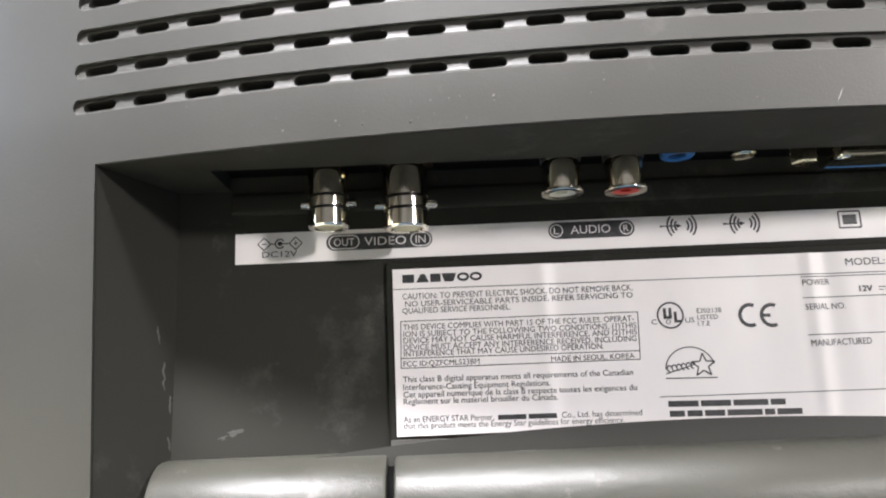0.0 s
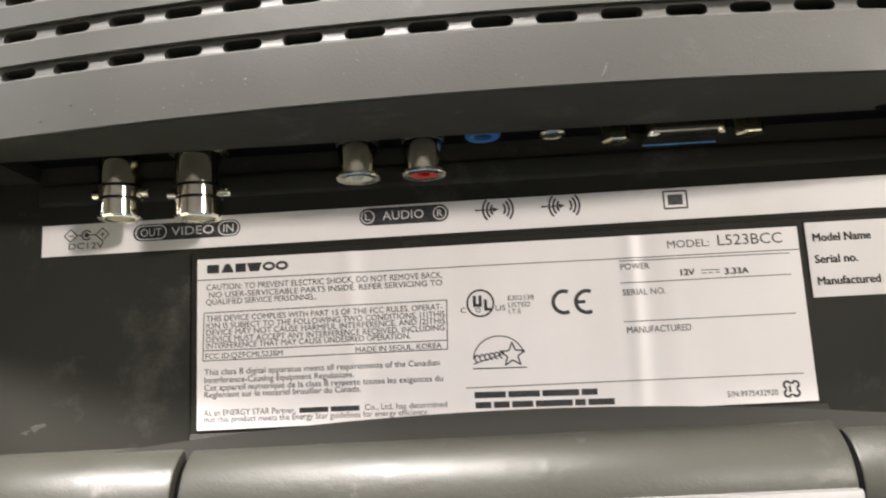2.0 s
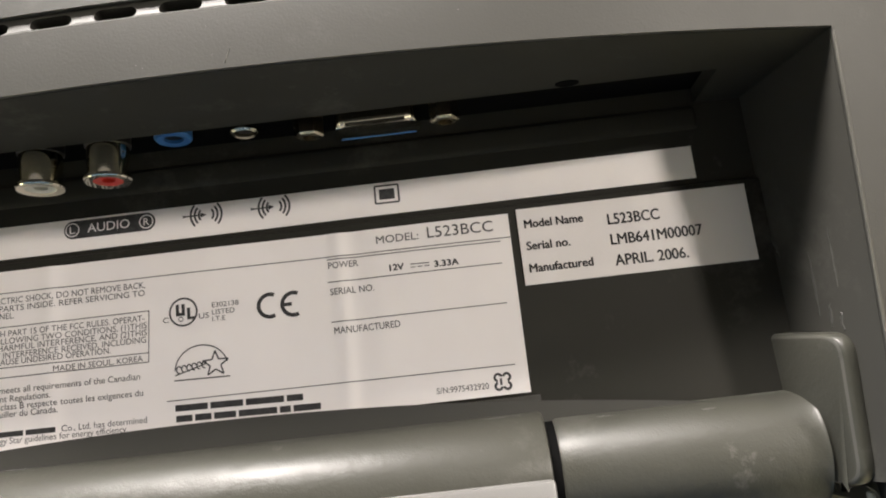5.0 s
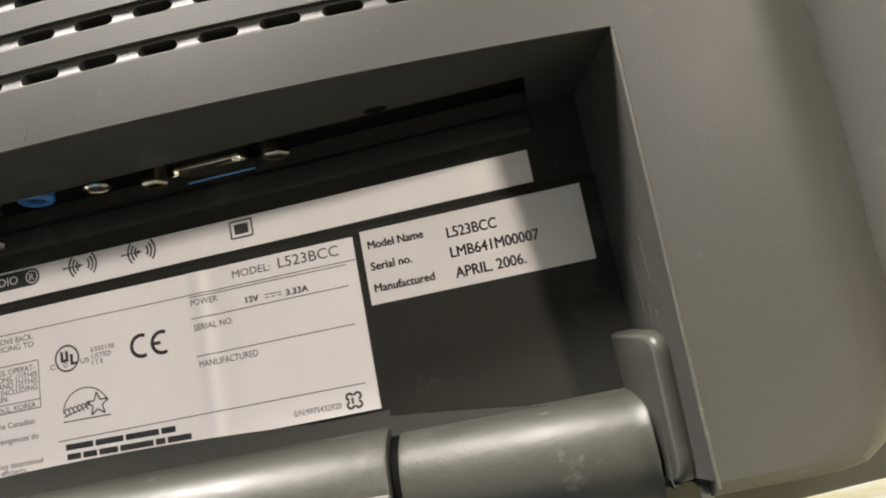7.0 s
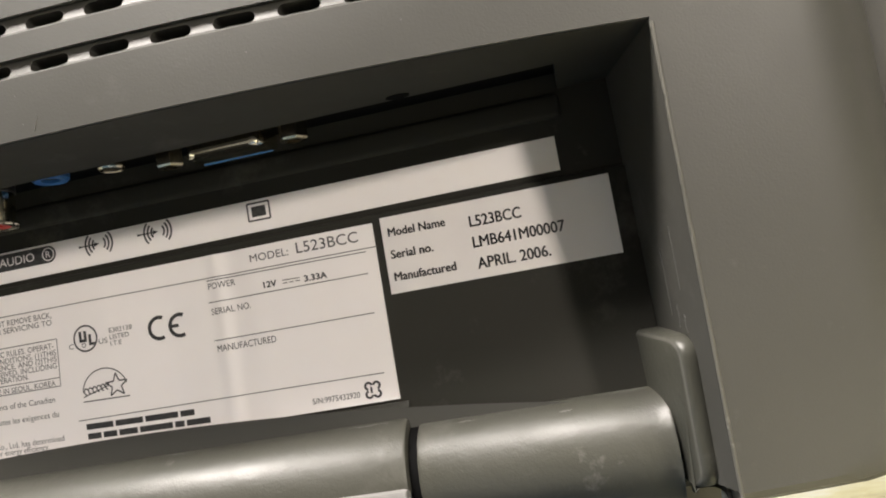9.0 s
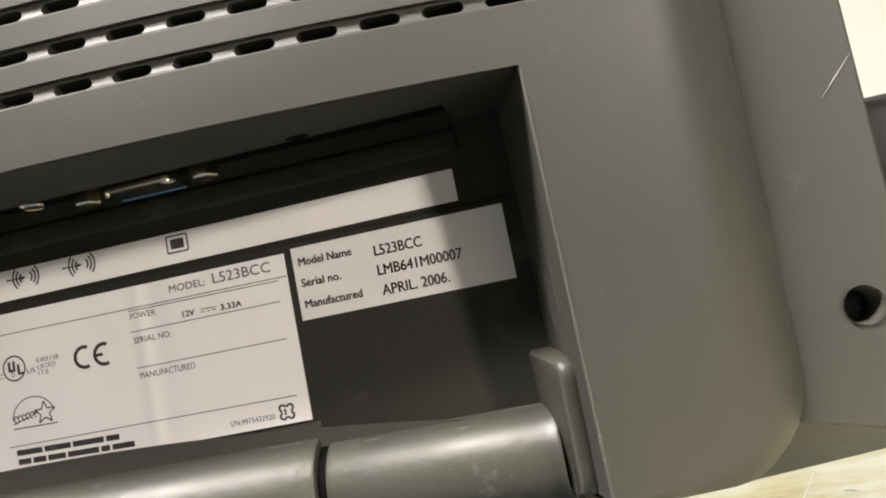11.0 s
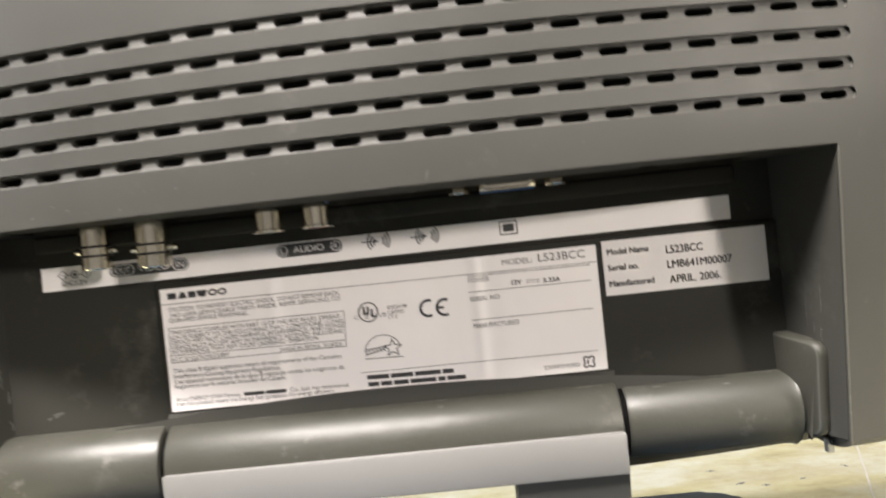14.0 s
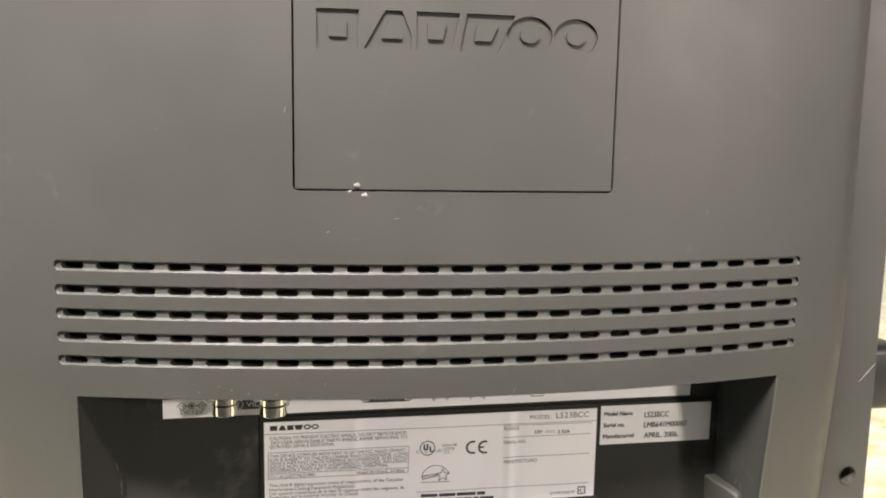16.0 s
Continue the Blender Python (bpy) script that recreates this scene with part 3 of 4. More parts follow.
def jack(x, z, r, mat, label, name):
    bm = bmesh.new()
    lathe(bm, [(0.0018, z + 0.004), (0.0018, z + 0.0002), (r - 0.0004, z), (r, z + 0.0004), (r, SLOT_TOP)], x, AY, 32)
    p = part(name, bm, mat, monitor, label)
    bm = bmesh.new()
    lathe(bm, [(0.0017, z + 0.0030), (0.0017, z + 0.0008)], x, AY, 20)
    part("bore", bm, BLACK, p)


jack(0.0580, 0.0190, 0.0034, BLUE, "light blue line-in jack", "stereo_jack")
jack(0.0712, 0.0186, 0.0026, STEEL, "small metal audio jack", "stereo_jack")


def vga():
    p = new("vga_socket")
    p.parent = monitor
    p.location = (0, 0, 0)
    tagged(p, "steel screen socket with a blue insert")
    cx, z = 0.0957, 0.0165

    def dee(w, h, slant):
        return [(a + cx, c + AY) for a, c in round_profile([(-w, h), (w, h), (w - slant, -h), (-w + slant, -h)], 0.0016)]
    bm = bmesh.new()
    prism(bm, dee(0.0083, 0.0041, 0.0014), lambda a, c, k: (a, c, z + (SLOT_TOP - z) * k))
    rim = [e for e in bm.edges if max(v.co.z for v in e.verts) < z + 1e-6]
    bmesh.ops.bevel(bm, geom=rim, offset=0.0009, segments=4, affect="EDGES", profile=0.5)
    part("shell", bm, NICKEL, p)
    bm = bmesh.new()
    box(bm, cx - 0.0072, cx + 0.0072, AY + 0.0025, AY + 0.0034, z - 0.00015, z + 0.002, 0.0004)
    part("blue_insert", bm, BLUE, p)
    for x in (0.0832, 0.1082):
        bm = bmesh.new()
        lathe(bm, [(0.0014, z + 0.002), (0.0014, z), (0.0024, z), (0.0027, z + 0.0004), (0.0027, z + 0.0050), (0.0034, z + 0.0051)], x, AY, 6)
        part("hex_post", bm, STEEL, p, smooth=0)


def round_profile(corners, r, n=5):
    out = []
    m = len(corners)
    for i in range(m):
        p, a, c = Vector(corners[i]), Vector(corners[i - 1]), Vector(corners[(i + 1) % m])
        d1, d2 = (a - p).normalized(), (c - p).normalized()
        s, e = p + d1 * r, p + d2 * r
        for k in range(n + 1):
            t = k / n
            q = s * (1 - t) ** 2 + p * 2 * t * (1 - t) + e * t * t
            out.append((q.x, q.y))
    return out


vga()

# ---- hinge and stand ----
HY, HZ, HR = 0.0020, -0.0478, 0.0115


def barrel(name, x0, x1, r, label="", flare=0.0):
    n, f = 48, 0.0007
    bm = bmesh.new()
    stops = [(x0, r - f), (x0 + f * 0.3, r - f * 0.3), (x0 + f, r), (x1 - f, r), (x1 - f * 0.3, r - f * 0.3), (x1, r - f)]
    if flare:
        stops[3:] = [(x1 - 0.0040, r)] + [(x1 - 0.0040 + 0.0040 * math.sin(radians(a)), r + flare * (1 - math.cos(radians(a)))) for a in (20, 40, 60, 75, 90)]
    rings = [[bm.verts.new((x, HY + q * math.cos(2 * math.pi * i / n), HZ + q * math.sin(2 * math.pi * i / n))) for i in range(n)] for x, q in stops]
    for a, d in zip(rings, rings[1:]):
        for i in range(n):
            bm.faces.new((a[i], a[(i + 1) % n], d[(i + 1) % n], d[i]))
    bm.faces.new(rings[0])
    bm.faces.new(rings[-1])
    return part(name, bm, BARREL, monitor, label)


barrel("hinge_barrel", -0.0005, 0.1193, HR, "round grey hinge barrel of the stand")
barrel("hinge_sleeve", -0.0465, -0.0018, HR + 0.0003)
barrel("hinge_sleeve", 0.1208, 0.1650, HR - 0.0014, "scuffed grey sleeve that widens into the lug", 0.0005)
# matt black puts the shade of the barrel gaps into these shafts
for x0, x1 in ((-0.002, 0), (0.119, 0.121)):
    n = 32
    bm = bmesh.new()
    ends = [[bm.verts.new((x, HY + (HR - 0.0018) * math.cos(2 * math.pi * i / n), HZ + (HR - 0.0018) * math.sin(2 * math.pi * i / n))) for i in range(n)] for x in (x0, x1)]
    for i in range(n):
        bm.faces.new((ends[0][i], ends[0][(i + 1) % n], ends[1][(i + 1) % n], ends[1][i]))
    part("hinge_shaft", bm, VOID, monitor)


def end_tab():
    """The upright lug with rounded corners that closes the sleeve against the bay's wall."""
    pts = round_profile([(-0.0146, -0.0298), (0.0070, -0.0270), (0.0070, -0.0450), (-0.0045, -0.0540), (-0.0116, -0.0543)], 0.0042, 8)
    n = len(pts)
    area = sum(pts[i - 1][0] * pts[i][1] - pts[i][0] * pts[i - 1][1] for i in range(n))
    turn = 1 if area > 0 else -1
    bm = bmesh.new()
    rings = []
    levels = [(0.1618, 0.0008), (0.1621, 0.0003), (0.1626, 0.0)] + [(0.1710 - 0.0026 + 0.0026 * math.sin(radians(a)), 0.0026 * (1 - math.cos(radians(a)))) for a in (0, 18, 36, 54, 72, 90)]
    for k, (x, cut) in enumerate(levels):
        ring = []
        for i in range(n):
            d = (Vector(pts[(i + 1) % n]) - Vector(pts[i - 1])).normalized()
            slant = (0.0060 * (0.0028 - pts[i][0]) / 0.0174 + 0.0010 * (-0.0290 - pts[i][1]) / 0.025 - 0.0006) * (k < 3)
            ring.append(bm.verts.new((x + slant, pts[i][0] - turn * d.y * cut, pts[i][1] + turn * d.x * cut)))
        rings.append(ring)
    for p, q in zip(rings, rings[1:]):
        for i in range(n):
            bm.faces.new((p[i], p[(i + 1) % n], q[(i + 1) % n], q[i]))
    bm.faces.new(rings[0])
    bm.faces.new(rings[-1])
    pale = {f for p in rings[0] for f in p.link_faces if len(f.verts) == 4}
    order = [f in pale for f in bm.faces]
    lug = part("end_lug", bm, BARREL, monitor, "rounded upright lug with pale worn edges at the hinge end")
    lug.data.materials.append(WORN_LIT)
    for poly, worn in zip(lug.data.polygons, order):
        poly.material_index = int(worn)
    bm = bmesh.new()
    box(bm, 0.1704, 0.1722, -0.0074, -0.0052, -0.0592, -0.0556, 0.0003)
    part("moulding_nib", bm, CHIP, monitor, "pale torn moulding nib")


end_tab()


def stand():
    bm = bmesh.new()
    # bent plate in front of the barrel and two legs
    box(bm, -0.0005, 0.1193, -0.0112, -0.0020, -0.0586, -0.0478, 0.0007, 2)
    part("stand_arm", bm, ARM, monitor, "pale grey stand arm with a wide opening")
    for x0, x1 in ((-0.0005, 0.0300), (0.0905, 0.1193)):
        bm = bmesh.new()
        prof = [(-0.0100, -0.0560), (-0.0090, -0.0620), (-0.0075, -0.0700), (-0.0060, TOP + 0.006), (0.0140, TOP + 0.006), (0.0130, -0.0640), (0.0060, -0.0560)]
        prism(bm, prof, lambda a, c, k: (x0 + (x1 - x0) * k, a, c))
        part("stand_leg", bm, SHELL, monitor, "dark grey upright leg of the stand")
    bm = bmesh.new()
    box(bm, 0.029, 0.0915, 0.0060, 0.0140, -0.0640, -0.0570, 0.0006)
    part("cross_bar", bm, SHELL, monitor)
    bm = bmesh.new()
    pts = round_profile([(-0.0420, 0.0478), (0.1598, 0.0478), (0.1890, -0.0600), (0.150, -0.1150), (-0.032, -0.1150), (-0.071, -0.0600)], 0.008, 6)
    for (grow, z0, z1) in ((0.0, TOP, TOP + 0.0045),):
        prism(bm, pts, lambda a, c, k: (a, c, z0 + (z1 - z0) * k))
    top = [e for e in bm.edges if min(v.co.z for v in e.verts) > TOP + 0.004]
    bmesh.ops.bevel(bm, geom=top, offset=0.0018, segments=3, affect="EDGES", profile=0.5)
    part("stand_base", bm, BASE, monitor, "dark blue-grey stand base on the table")


stand()

# ---- stickers and their printing ----


def cap_height():
    c = bpy.data.curves.new("probe", "FONT")
    c.body = "H"
    ob = new("probe", c)
    me = ob.to_mesh()
    h = max(v.co.y for v in me.vertices) - min(v.co.y for v in me.vertices)
    ob.to_mesh_clear()
    bpy.data.objects.remove(ob)
    return h


CAP = cap_height()


class Print:
    """Flat printing on a sticker: everything in millimetres across (x) and up (z) of the bay."""

    def __init__(self, face):
        self.bm, self.face, self.lift = bmesh.new(), face, 0.00006
        self.shift = lambda x, z: (x, z)

    def at(self, x, z):
        x, z = self.shift(x, z)
        return (x * 0.001, self.face(x * 0.001) - self.lift, z * 0.001)

    def poly(self, pts):
        self.bm.faces.new([self.bm.verts.new(self.at(*p)) for p in pts])

    def text(self, body, x0, x1, z, cap, bold=0.0, slope=0.0):
        if bold:
            self.text(body, x0 + 0.13, x1 + 0.13, z, cap, 0.0, slope)
            self.text(body, x0 + 0.06, x1 + 0.06, z + 0.08, cap, 0.0, slope)
        c = bpy.data.curves.new("line", "FONT")
        c.body, c.resolution_u = body, 3
        ob = new("line", c)
        me = ob.to_mesh()
        lo, hi = min(v.co.x for v in me.vertices), max(v.co.x for v in me.vertices)
        s = (x1 - x0) / (hi - lo)
        vs = [self.bm.verts.new(self.at(x0 + (v.co.x - lo) * s, z + v.co.y * cap / CAP + slope * (v.co.x - lo) / (hi - lo))) for v in me.vertices]
        for p in me.polygons:
            try:
                self.bm.faces.new([vs[i] for i in p.vertices])
            except ValueError:
                pass
        ob.to_mesh_clear()
        bpy.data.objects.remove(ob)

    def rule(self, x0, z0, x1, z1, w=0.16):
        n = max(1, int(abs(x1 - x0) / 0.6))
        d = Vector((x1 - x0, z1 - z0)).normalized() * w / 2
        for i in range(n):
            a, c = i / n, (i + 1) / n
            pa = (x0 + (x1 - x0) * a, z0 + (z1 - z0) * a)
            pc = (x0 + (x1 - x0) * c, z0 + (z1 - z0) * c)
            self.poly([(pa[0] + d.y, pa[1] - d.x), (pc[0] + d.y, pc[1] - d.x), (pc[0] - d.y, pc[1] + d.x), (pa[0] - d.y, pa[1] + d.x)])

    def outlined(self, pts, w=0.16):
        for p, q in zip(pts, pts[1:] + pts[:1]):
            self.rule(*p, *q, w)

    def arc(self, x, z, r, a0, a1, w, ry=None, n=24):
        ry = ry or r
        for i in range(n):
            t, u = radians(a0 + (a1 - a0) * i / n), radians(a0 + (a1 - a0) * (i + 1) / n)
            ro, ri, so, si = r + w / 2, r - w / 2, ry + w / 2, ry - w / 2
            self.poly([(x + ri * math.cos(t), z + si * math.sin(t)), (x + ro * math.cos(t), z + so * math.sin(t)),
                       (x + ro * math.cos(u), z + so * math.sin(u)), (x + ri * math.cos(u), z + si * math.sin(u))])

    def disc(self, x, z, r, n=24):
        self.poly([(x + r * math.cos(2 * math.pi * i / n), z + r * math.sin(2 * math.pi * i / n)) for i in range(n)])

    def bars(self, x0, x1, z, h, words, slope=0.0):
        """Plain bars in place of a line of writing."""
        total = sum(words) + 0.5 * (len(words) - 1)
        k, x = (x1 - x0) / total, x0
        for w in words:
            za, zc = z + slope * (x - x0) / (x1 - x0), z + slope * (x + w * k - x0) / (x1 - x0)
            self.rule(x, za + h / 2, x + w * k, zc + h / 2, h)
            x += (w + 0.5) * k

    def done(self, parent, mat, name="printing"):
        return tagged(part(name, self.bm, mat, parent, smooth=0), kind="stuff")


def sticker(name, x0, x1, z0, z1, face, mat, label, tilt=0.0):
    """A thin sheet that follows face(x)."""
    n = max(2, int((x1 - x0) / 0.0006))
    bm = bmesh.new()
    rows = []
    for i in range(n + 1):
        x = x0 + (x1 - x0) * i / n
        y = face(x)
        s = tilt * (x - x0) / (x1 - x0)
        rows.append([bm.verts.new(p) for p in ((x, y, z0 + s), (x, y, z1 + s), (x, y + 0.0006, z1 + s), (x, y + 0.0006, z0 + s))])
    for a, d in zip(rows, rows[1:]):
        for i in range(4):
            bm.faces.new((a[i], a[(i + 1) % 4], d[(i + 1) % 4], d[i]))
    bm.faces.new(rows[0])
    bm.faces.new(rows[-1])
    return part(name, bm, mat, monitor, label)


def rating_face(x):
    y = -0.00042
    for c, w, h in ((0.0305, 0.0018, 0.00030), (0.0340, 0.0024, -0.00016), (0.0855, 0.0016, 0.00034), (0.0885, 0.0026, -0.00016), (0.060, 0.012, 0.0003), (0.105, 0.010, 0.0002)):
        y -= h * math.exp(-((x - c) / w) ** 2)
    return y


def rating_label():
    s = sticker("rating_label", 0.0, 0.118, -0.0333, 0.0, rating_face, PAPER, "white printed rating label with soft creases")
    p = Print(rating_face)
    # emblem as plain shapes
    for pts in ([(2.0, -2.9), (4.4, -2.9), (4.4, -1.2), (2.0, -1.2)], [(4.8, -2.9), (7.4, -2.9), (6.6, -1.2), (5.7, -1.2)], [(7.7, -2.9), (9.8, -2.9), (9.8, -1.2), (7.7, -1.2)],
                [(10.6, -2.9), (12.4, -2.9), (13.0, -1.2), (10.0, -1.2)]):
        p.poly(pts)
    p.arc(14.4, -2.05, 1.0, 0, 360, 0.5, 0.65)
    p.arc(17.0, -2.05, 1.0, 0, 360, 0.5, 0.65)
    p.rule(0.0, -4.15, 118.0, -4.55)
    p.text("CAUTION: TO PREVENT ELECTRIC SHOCK, DO NOT REMOVE BACK,", 1.9, 48.7, -6.25, 1.15, 0.0)
    p.text("NO USER-SERVICEABLE PARTS INSIDE. REFER SERVICING TO", 2.4, 48.6, -7.75, 1.1, 0.0)
    p.text("QUALIFIED SERVICE PERSONNEL.", 1.8, 23.7, -9.15, 1.1, 0.0)
    p.outlined([(1.4, -10.7), (49.3, -10.7), (49.0, -20.2), (1.2, -20.05)])
    p.rule(1.3, -18.1, 49.1, -18.5)
    for body, x1, z in (("THIS DEVICE COMPLIES WITH PART 15 OF THE FCC RULES. OPERAT-", 48.4, -12.45), ("ION IS SUBJECT TO THE FOLLOWING TWO CONDITIONS, (1)THIS", 48.8, -13.85),
                        ("DEVICE MAY NOT CAUSE HARMFUL INTERFERENCE, AND (2)THIS", 48.8, -15.15), ("DEVICE MUST ACCEPT ANY INTERFERENCE RECEIVED, INCLUDING", 48.6, -16.5),
                        ("INTERFERENCE THAT MAY CAUSE UNDESIRED OPERATION.", 41.9, -17.75)):
        p.text(body, 1.85, x1, z, 1.1, 0.0, -0.05)
    p.text("FCC ID:QZFCML523BM", 1.7, 16.9, -19.75, 1.05, 0.0)
    p.text("MADE IN SEOUL, KOREA", 31.2, 47.9, -19.95, 1.05, 0.0)
    for body, x1, z in (("This class B digital apparatus meets all requirements of the Canadian", 47.3, -22.8), ("Interference-Causing Equipment Regulations.", 30.7, -24.35),
                        ("Cet appareil numerique de la class B respecte toutes les exigences du", 47.8, -25.8), ("Reglement sur le materiel brouiller du Canada.", 32.0, -27.15)):
        p.text(body, 1.5, x1, z, 1.12, 0.0, -0.4 * (x1 - 1.5) / 46)
    p.text("As an ENERGY STAR Partner,", 1.4, 19.2, -30.6, 1.1, 0.0, -0.2)
    p.bars(20.0, 31.6, -30.85, 0.95, (6, 6), -0.1)
    p.text("Co., Ltd. has determined", 32.6, 48.4, -30.95, 1.1, 0.0, -0.15)
    p.text("that this product meets the Energy Star guidelines for energy efficiency.", 1.3, 44.8, -31.85, 1.1, 0.0, -0.5)
    # safety marks
    p.arc(55.8, -11.7, 2.55, 0, 360, 0.34, n=40)
    for pts in ([(54.4, -12.0), (55.0, -12.0), (55.0, -10.2), (54.4, -10.2)], [(55.5, -12.0), (56.1, -12.0), (56.1, -10.2), (55.5, -10.2)], [(54.4, -12.4), (56.1, -12.4), (56.1, -11.8), (54.4, -11.8)],
                [(56.5, -13.2), (57.1, -13.2), (57.1, -11.0), (56.5, -11.0)], [(56.5, -13.2), (57.9, -13.2), (57.9, -12.7), (56.5, -12.7)]):
        p.poly(pts)
    p.arc(55.3, -13.0, 0.4, 0, 360, 0.15)
    p.text("C", 51.9, 53.0, -13.4, 1.0)
    p.text("US", 58.7, 60.6, -13.3, 1.0)
    p.text("E302138", 61.2, 66.2, -11.45, 0.9)
    p.text("LISTED", 61.2, 65.4, -12.8, 0.9)
    p.text("I.T.E", 61.2, 63.6, -14.05, 0.9)
    p.arc(72.0, -12.3, 2.1, 65, 295, 0.72)
    p.arc(76.4, -12.45, 2.1, 65, 295, 0.72)
    p.rule(74.4, -12.45, 76.1, -12.45, 0.66)
    # energy mark: an arch, a star and a flowing stroke
    p.arc(58.8, -22.6, 4.9, 12, 178, 0.22, 4.4, 30)
    star = [(61.4 + (2.5 if i % 2 == 0 else 1.05) * math.cos(radians(90 + 36 * i)), -21.9 + (2.4 if i % 2 == 0 else 1.0) * math.sin(radians(90 + 36 * i))) for i in range(10)]
    p.outlined(star, 0.28)
    for i in range(6):
        x = 54.2 + 0.95 * i
        p.arc(x + 0.4, -22.3 + 0.1 * i, 0.42, 20, 290, 0.25, 0.62, 10)
    p.rule(53.9, -23.3, 59.6, -21.7, 0.22)
    p.rule(53.7, -24.2, 64.0, -24.4, 0.22)
    # right-hand table
    p.text("MODEL:", 92.8, 100.8, -2.95, 1.45)
    p.text("L523BCC", 102.5, 114.9, -2.95, 2.05, 0.0, -0.1)
    for a in ((83.2, -4.95, 116.0, -5.15), (83.1, -9.25, 115.8, -9.3), (83.2, -16.75, 115.8, -16.8), (52.2, -27.75, 115.8, -28.1)):
        p.rule(*a)
    p.text("POWER", 83.4, 89.0, -6.7, 1.2, 0.0)
    p.text("12V", 94.8, 97.4, -8.4, 1.15, 0.008)
    p.rule(98.8, -7.55, 102.3, -7.65, 0.16)
    for i in range(3):
        p.rule(98.8 + 1.3 * i, -8.15, 99.7 + 1.3 * i, -8.17, 0.16)
    p.text("3.33A", 103.2, 107.7, -8.65, 1.15, 0.012)
    p.text("SERIAL NO.", 83.4, 91.6, -11.7, 1.2, 0.0)
    p.text("MANUFACTURED", 83.6, 95.8, -19.0, 1.25, 0.0)
    p.bars(53.7, 77.0, -29.75, 1.15, (6, 6, 7, 3), -0.45)
    p.bars(53.8, 80.1, -31.65, 1.15, (3, 3, 4, 7, 2, 5), -0.5)
    p.text("S/N:9975432920", 101.2, 110.6, -31.85, 1.05, 0.0, -0.05)
    for k in range(4):
        a = 45 + 90 * k
        p.arc(113.2 + 1.1 * math.cos(radians(a)), -30.9 + 1.1 * math.sin(radians(a)), 0.62, a - 125, a + 125, 0.44, n=14)
    p.rule(112.9, -31.5, 112.9, -30.3, 0.4)
    p.done(s, INK)


rating_label()


def model_label():
    face = lambda x: -0.00030 - 0.0001 * math.exp(-((x - 0.150) / 0.004) ** 2)
    s = sticker("serial_label", 0.1196, 0.1628, -0.0140, 0.0006, face, PAPER_GREY, "silvery white sticker with model and date")
    p = Print(face)
    for body, x0, x1, z, bold in (("Model Name", 120.8, 131.8, -3.2, 0.004), ("Serial no.", 120.7, 128.8, -7.45, 0.004), ("Manufactured", 120.7, 132.5, -11.7, 0.004),
                                  ("L523BCC", 136.4, 146.0, -4.35, 0.010), ("LMB641M00007", 136.4, 153.4, -8.25, 0.010), ("APRIL. 2006.", 136.6, 150.1, -12.25, 0.010)):
        p.text(body, x0, x1, z, 1.55 if bold < 0.01 else 2.0, bold)
    p.done(s, INK)


model_label()


def socket_strip():
    face = lambda x: BACK - 0.0003 - 0.00006 * math.sin(x * 160)
    s = sticker("socket_strip", -0.0324, 0.1546, 0.0025, 0.0089, face, PAPER, "white strip with symbols for the sockets", 0.0006)
    ink, light = Print(face), Print(face)
    light.lift = 0.00012
    for pr in (ink, light):
        pr.shift = lambda x, z: (9.2 + (x - 9.2) * 0.987, -26.6 + (z + 26.6) * 0.987)
    for x in (-26.9, -20.3):
        ink.outlined([(x - 1.35, 7.0), (x, 8.35), (x + 1.35, 7.0), (x, 5.65)], 0.22)
        ink.rule(x - 0.5, 7.0, x + 0.5, 7.0, 0.2)
    ink.rule(-20.31, 6.5, -20.29, 7.5, 0.2)
    ink.arc(-23.6, 7.0, 0.95, 35, 325, 0.3)
    ink.disc(-23.6, 7.0, 0.5)
    ink.rule(-25.5, 7.0, -24.6, 7.0, 0.22)
    ink.rule(-23.6, 7.0, -21.7, 7.0, 0.22)
    ink.text("DC12V", -27.3, -20.0, 4.15, 1.25)

    def pill(pr, x0, x1, z, h):
        pr.poly([(x, y) for x, y in round_rect(x0, x1, z - h / 2, z + h / 2, h / 2 - 0.01, 8)])
    pill(ink, -13.9, 8.4, 6.8, 3.5)
    for x0, x1, body in ((-13.3, -7.0, "OUT"), (3.9, 8.0, "IN")):
        light.outlined(round_rect(x0, x1, 5.4, 8.2, 1.35, 6), 0.24)
        light.text(body, x0 + 1.0, x1 - 1.0, 6.0, 1.6)
    light.text("VIDEO", -5.9, 2.9, 5.9, 1.75)
    pill(ink, 32.9, 51.1, 7.4, 3.6)
    for x, body in ((34.6, "L"), (49.3, "R")):
        light.arc(x, 7.4, 1.3, 0, 360, 0.22)
        light.text(body, x - 0.55, x + 0.55, 6.7, 1.4)
    light.text("AUDIO", 37.6, 46.0, 6.6, 1.75)
    for x in (61.1, 74.5):
        ink.rule(x - 4.5, 7.45, x - 0.2, 7.45, 0.26)
        ink.poly([(x - 1.1, 6.95), (x + 0.1, 7.45), (x - 1.1, 7.95)])
        ink.poly([(x - 4.6, 7.2), (x - 3.7, 7.35), (x - 3.7, 7.55), (x - 4.6, 7.7)])
        for r in (1.45, 2.25, 3.05):
            ink.arc(x, 7.45, r, -43, 43, 0.40, n=12)
            ink.arc(x, 7.45, r, 137, 223, 0.40, n=12)
    ink.outlined([(94.4, 5.6), (99.0, 5.6), (99.0, 9.1), (94.4, 9.1)], 0.34)
    ink.poly([(95.2, 6.3), (98.2, 6.3), (98.2, 8.4), (95.2, 8.4)])
    ink.done(s, INK)
    light.done(s, PAPER, "reversed_printing")


socket_strip()

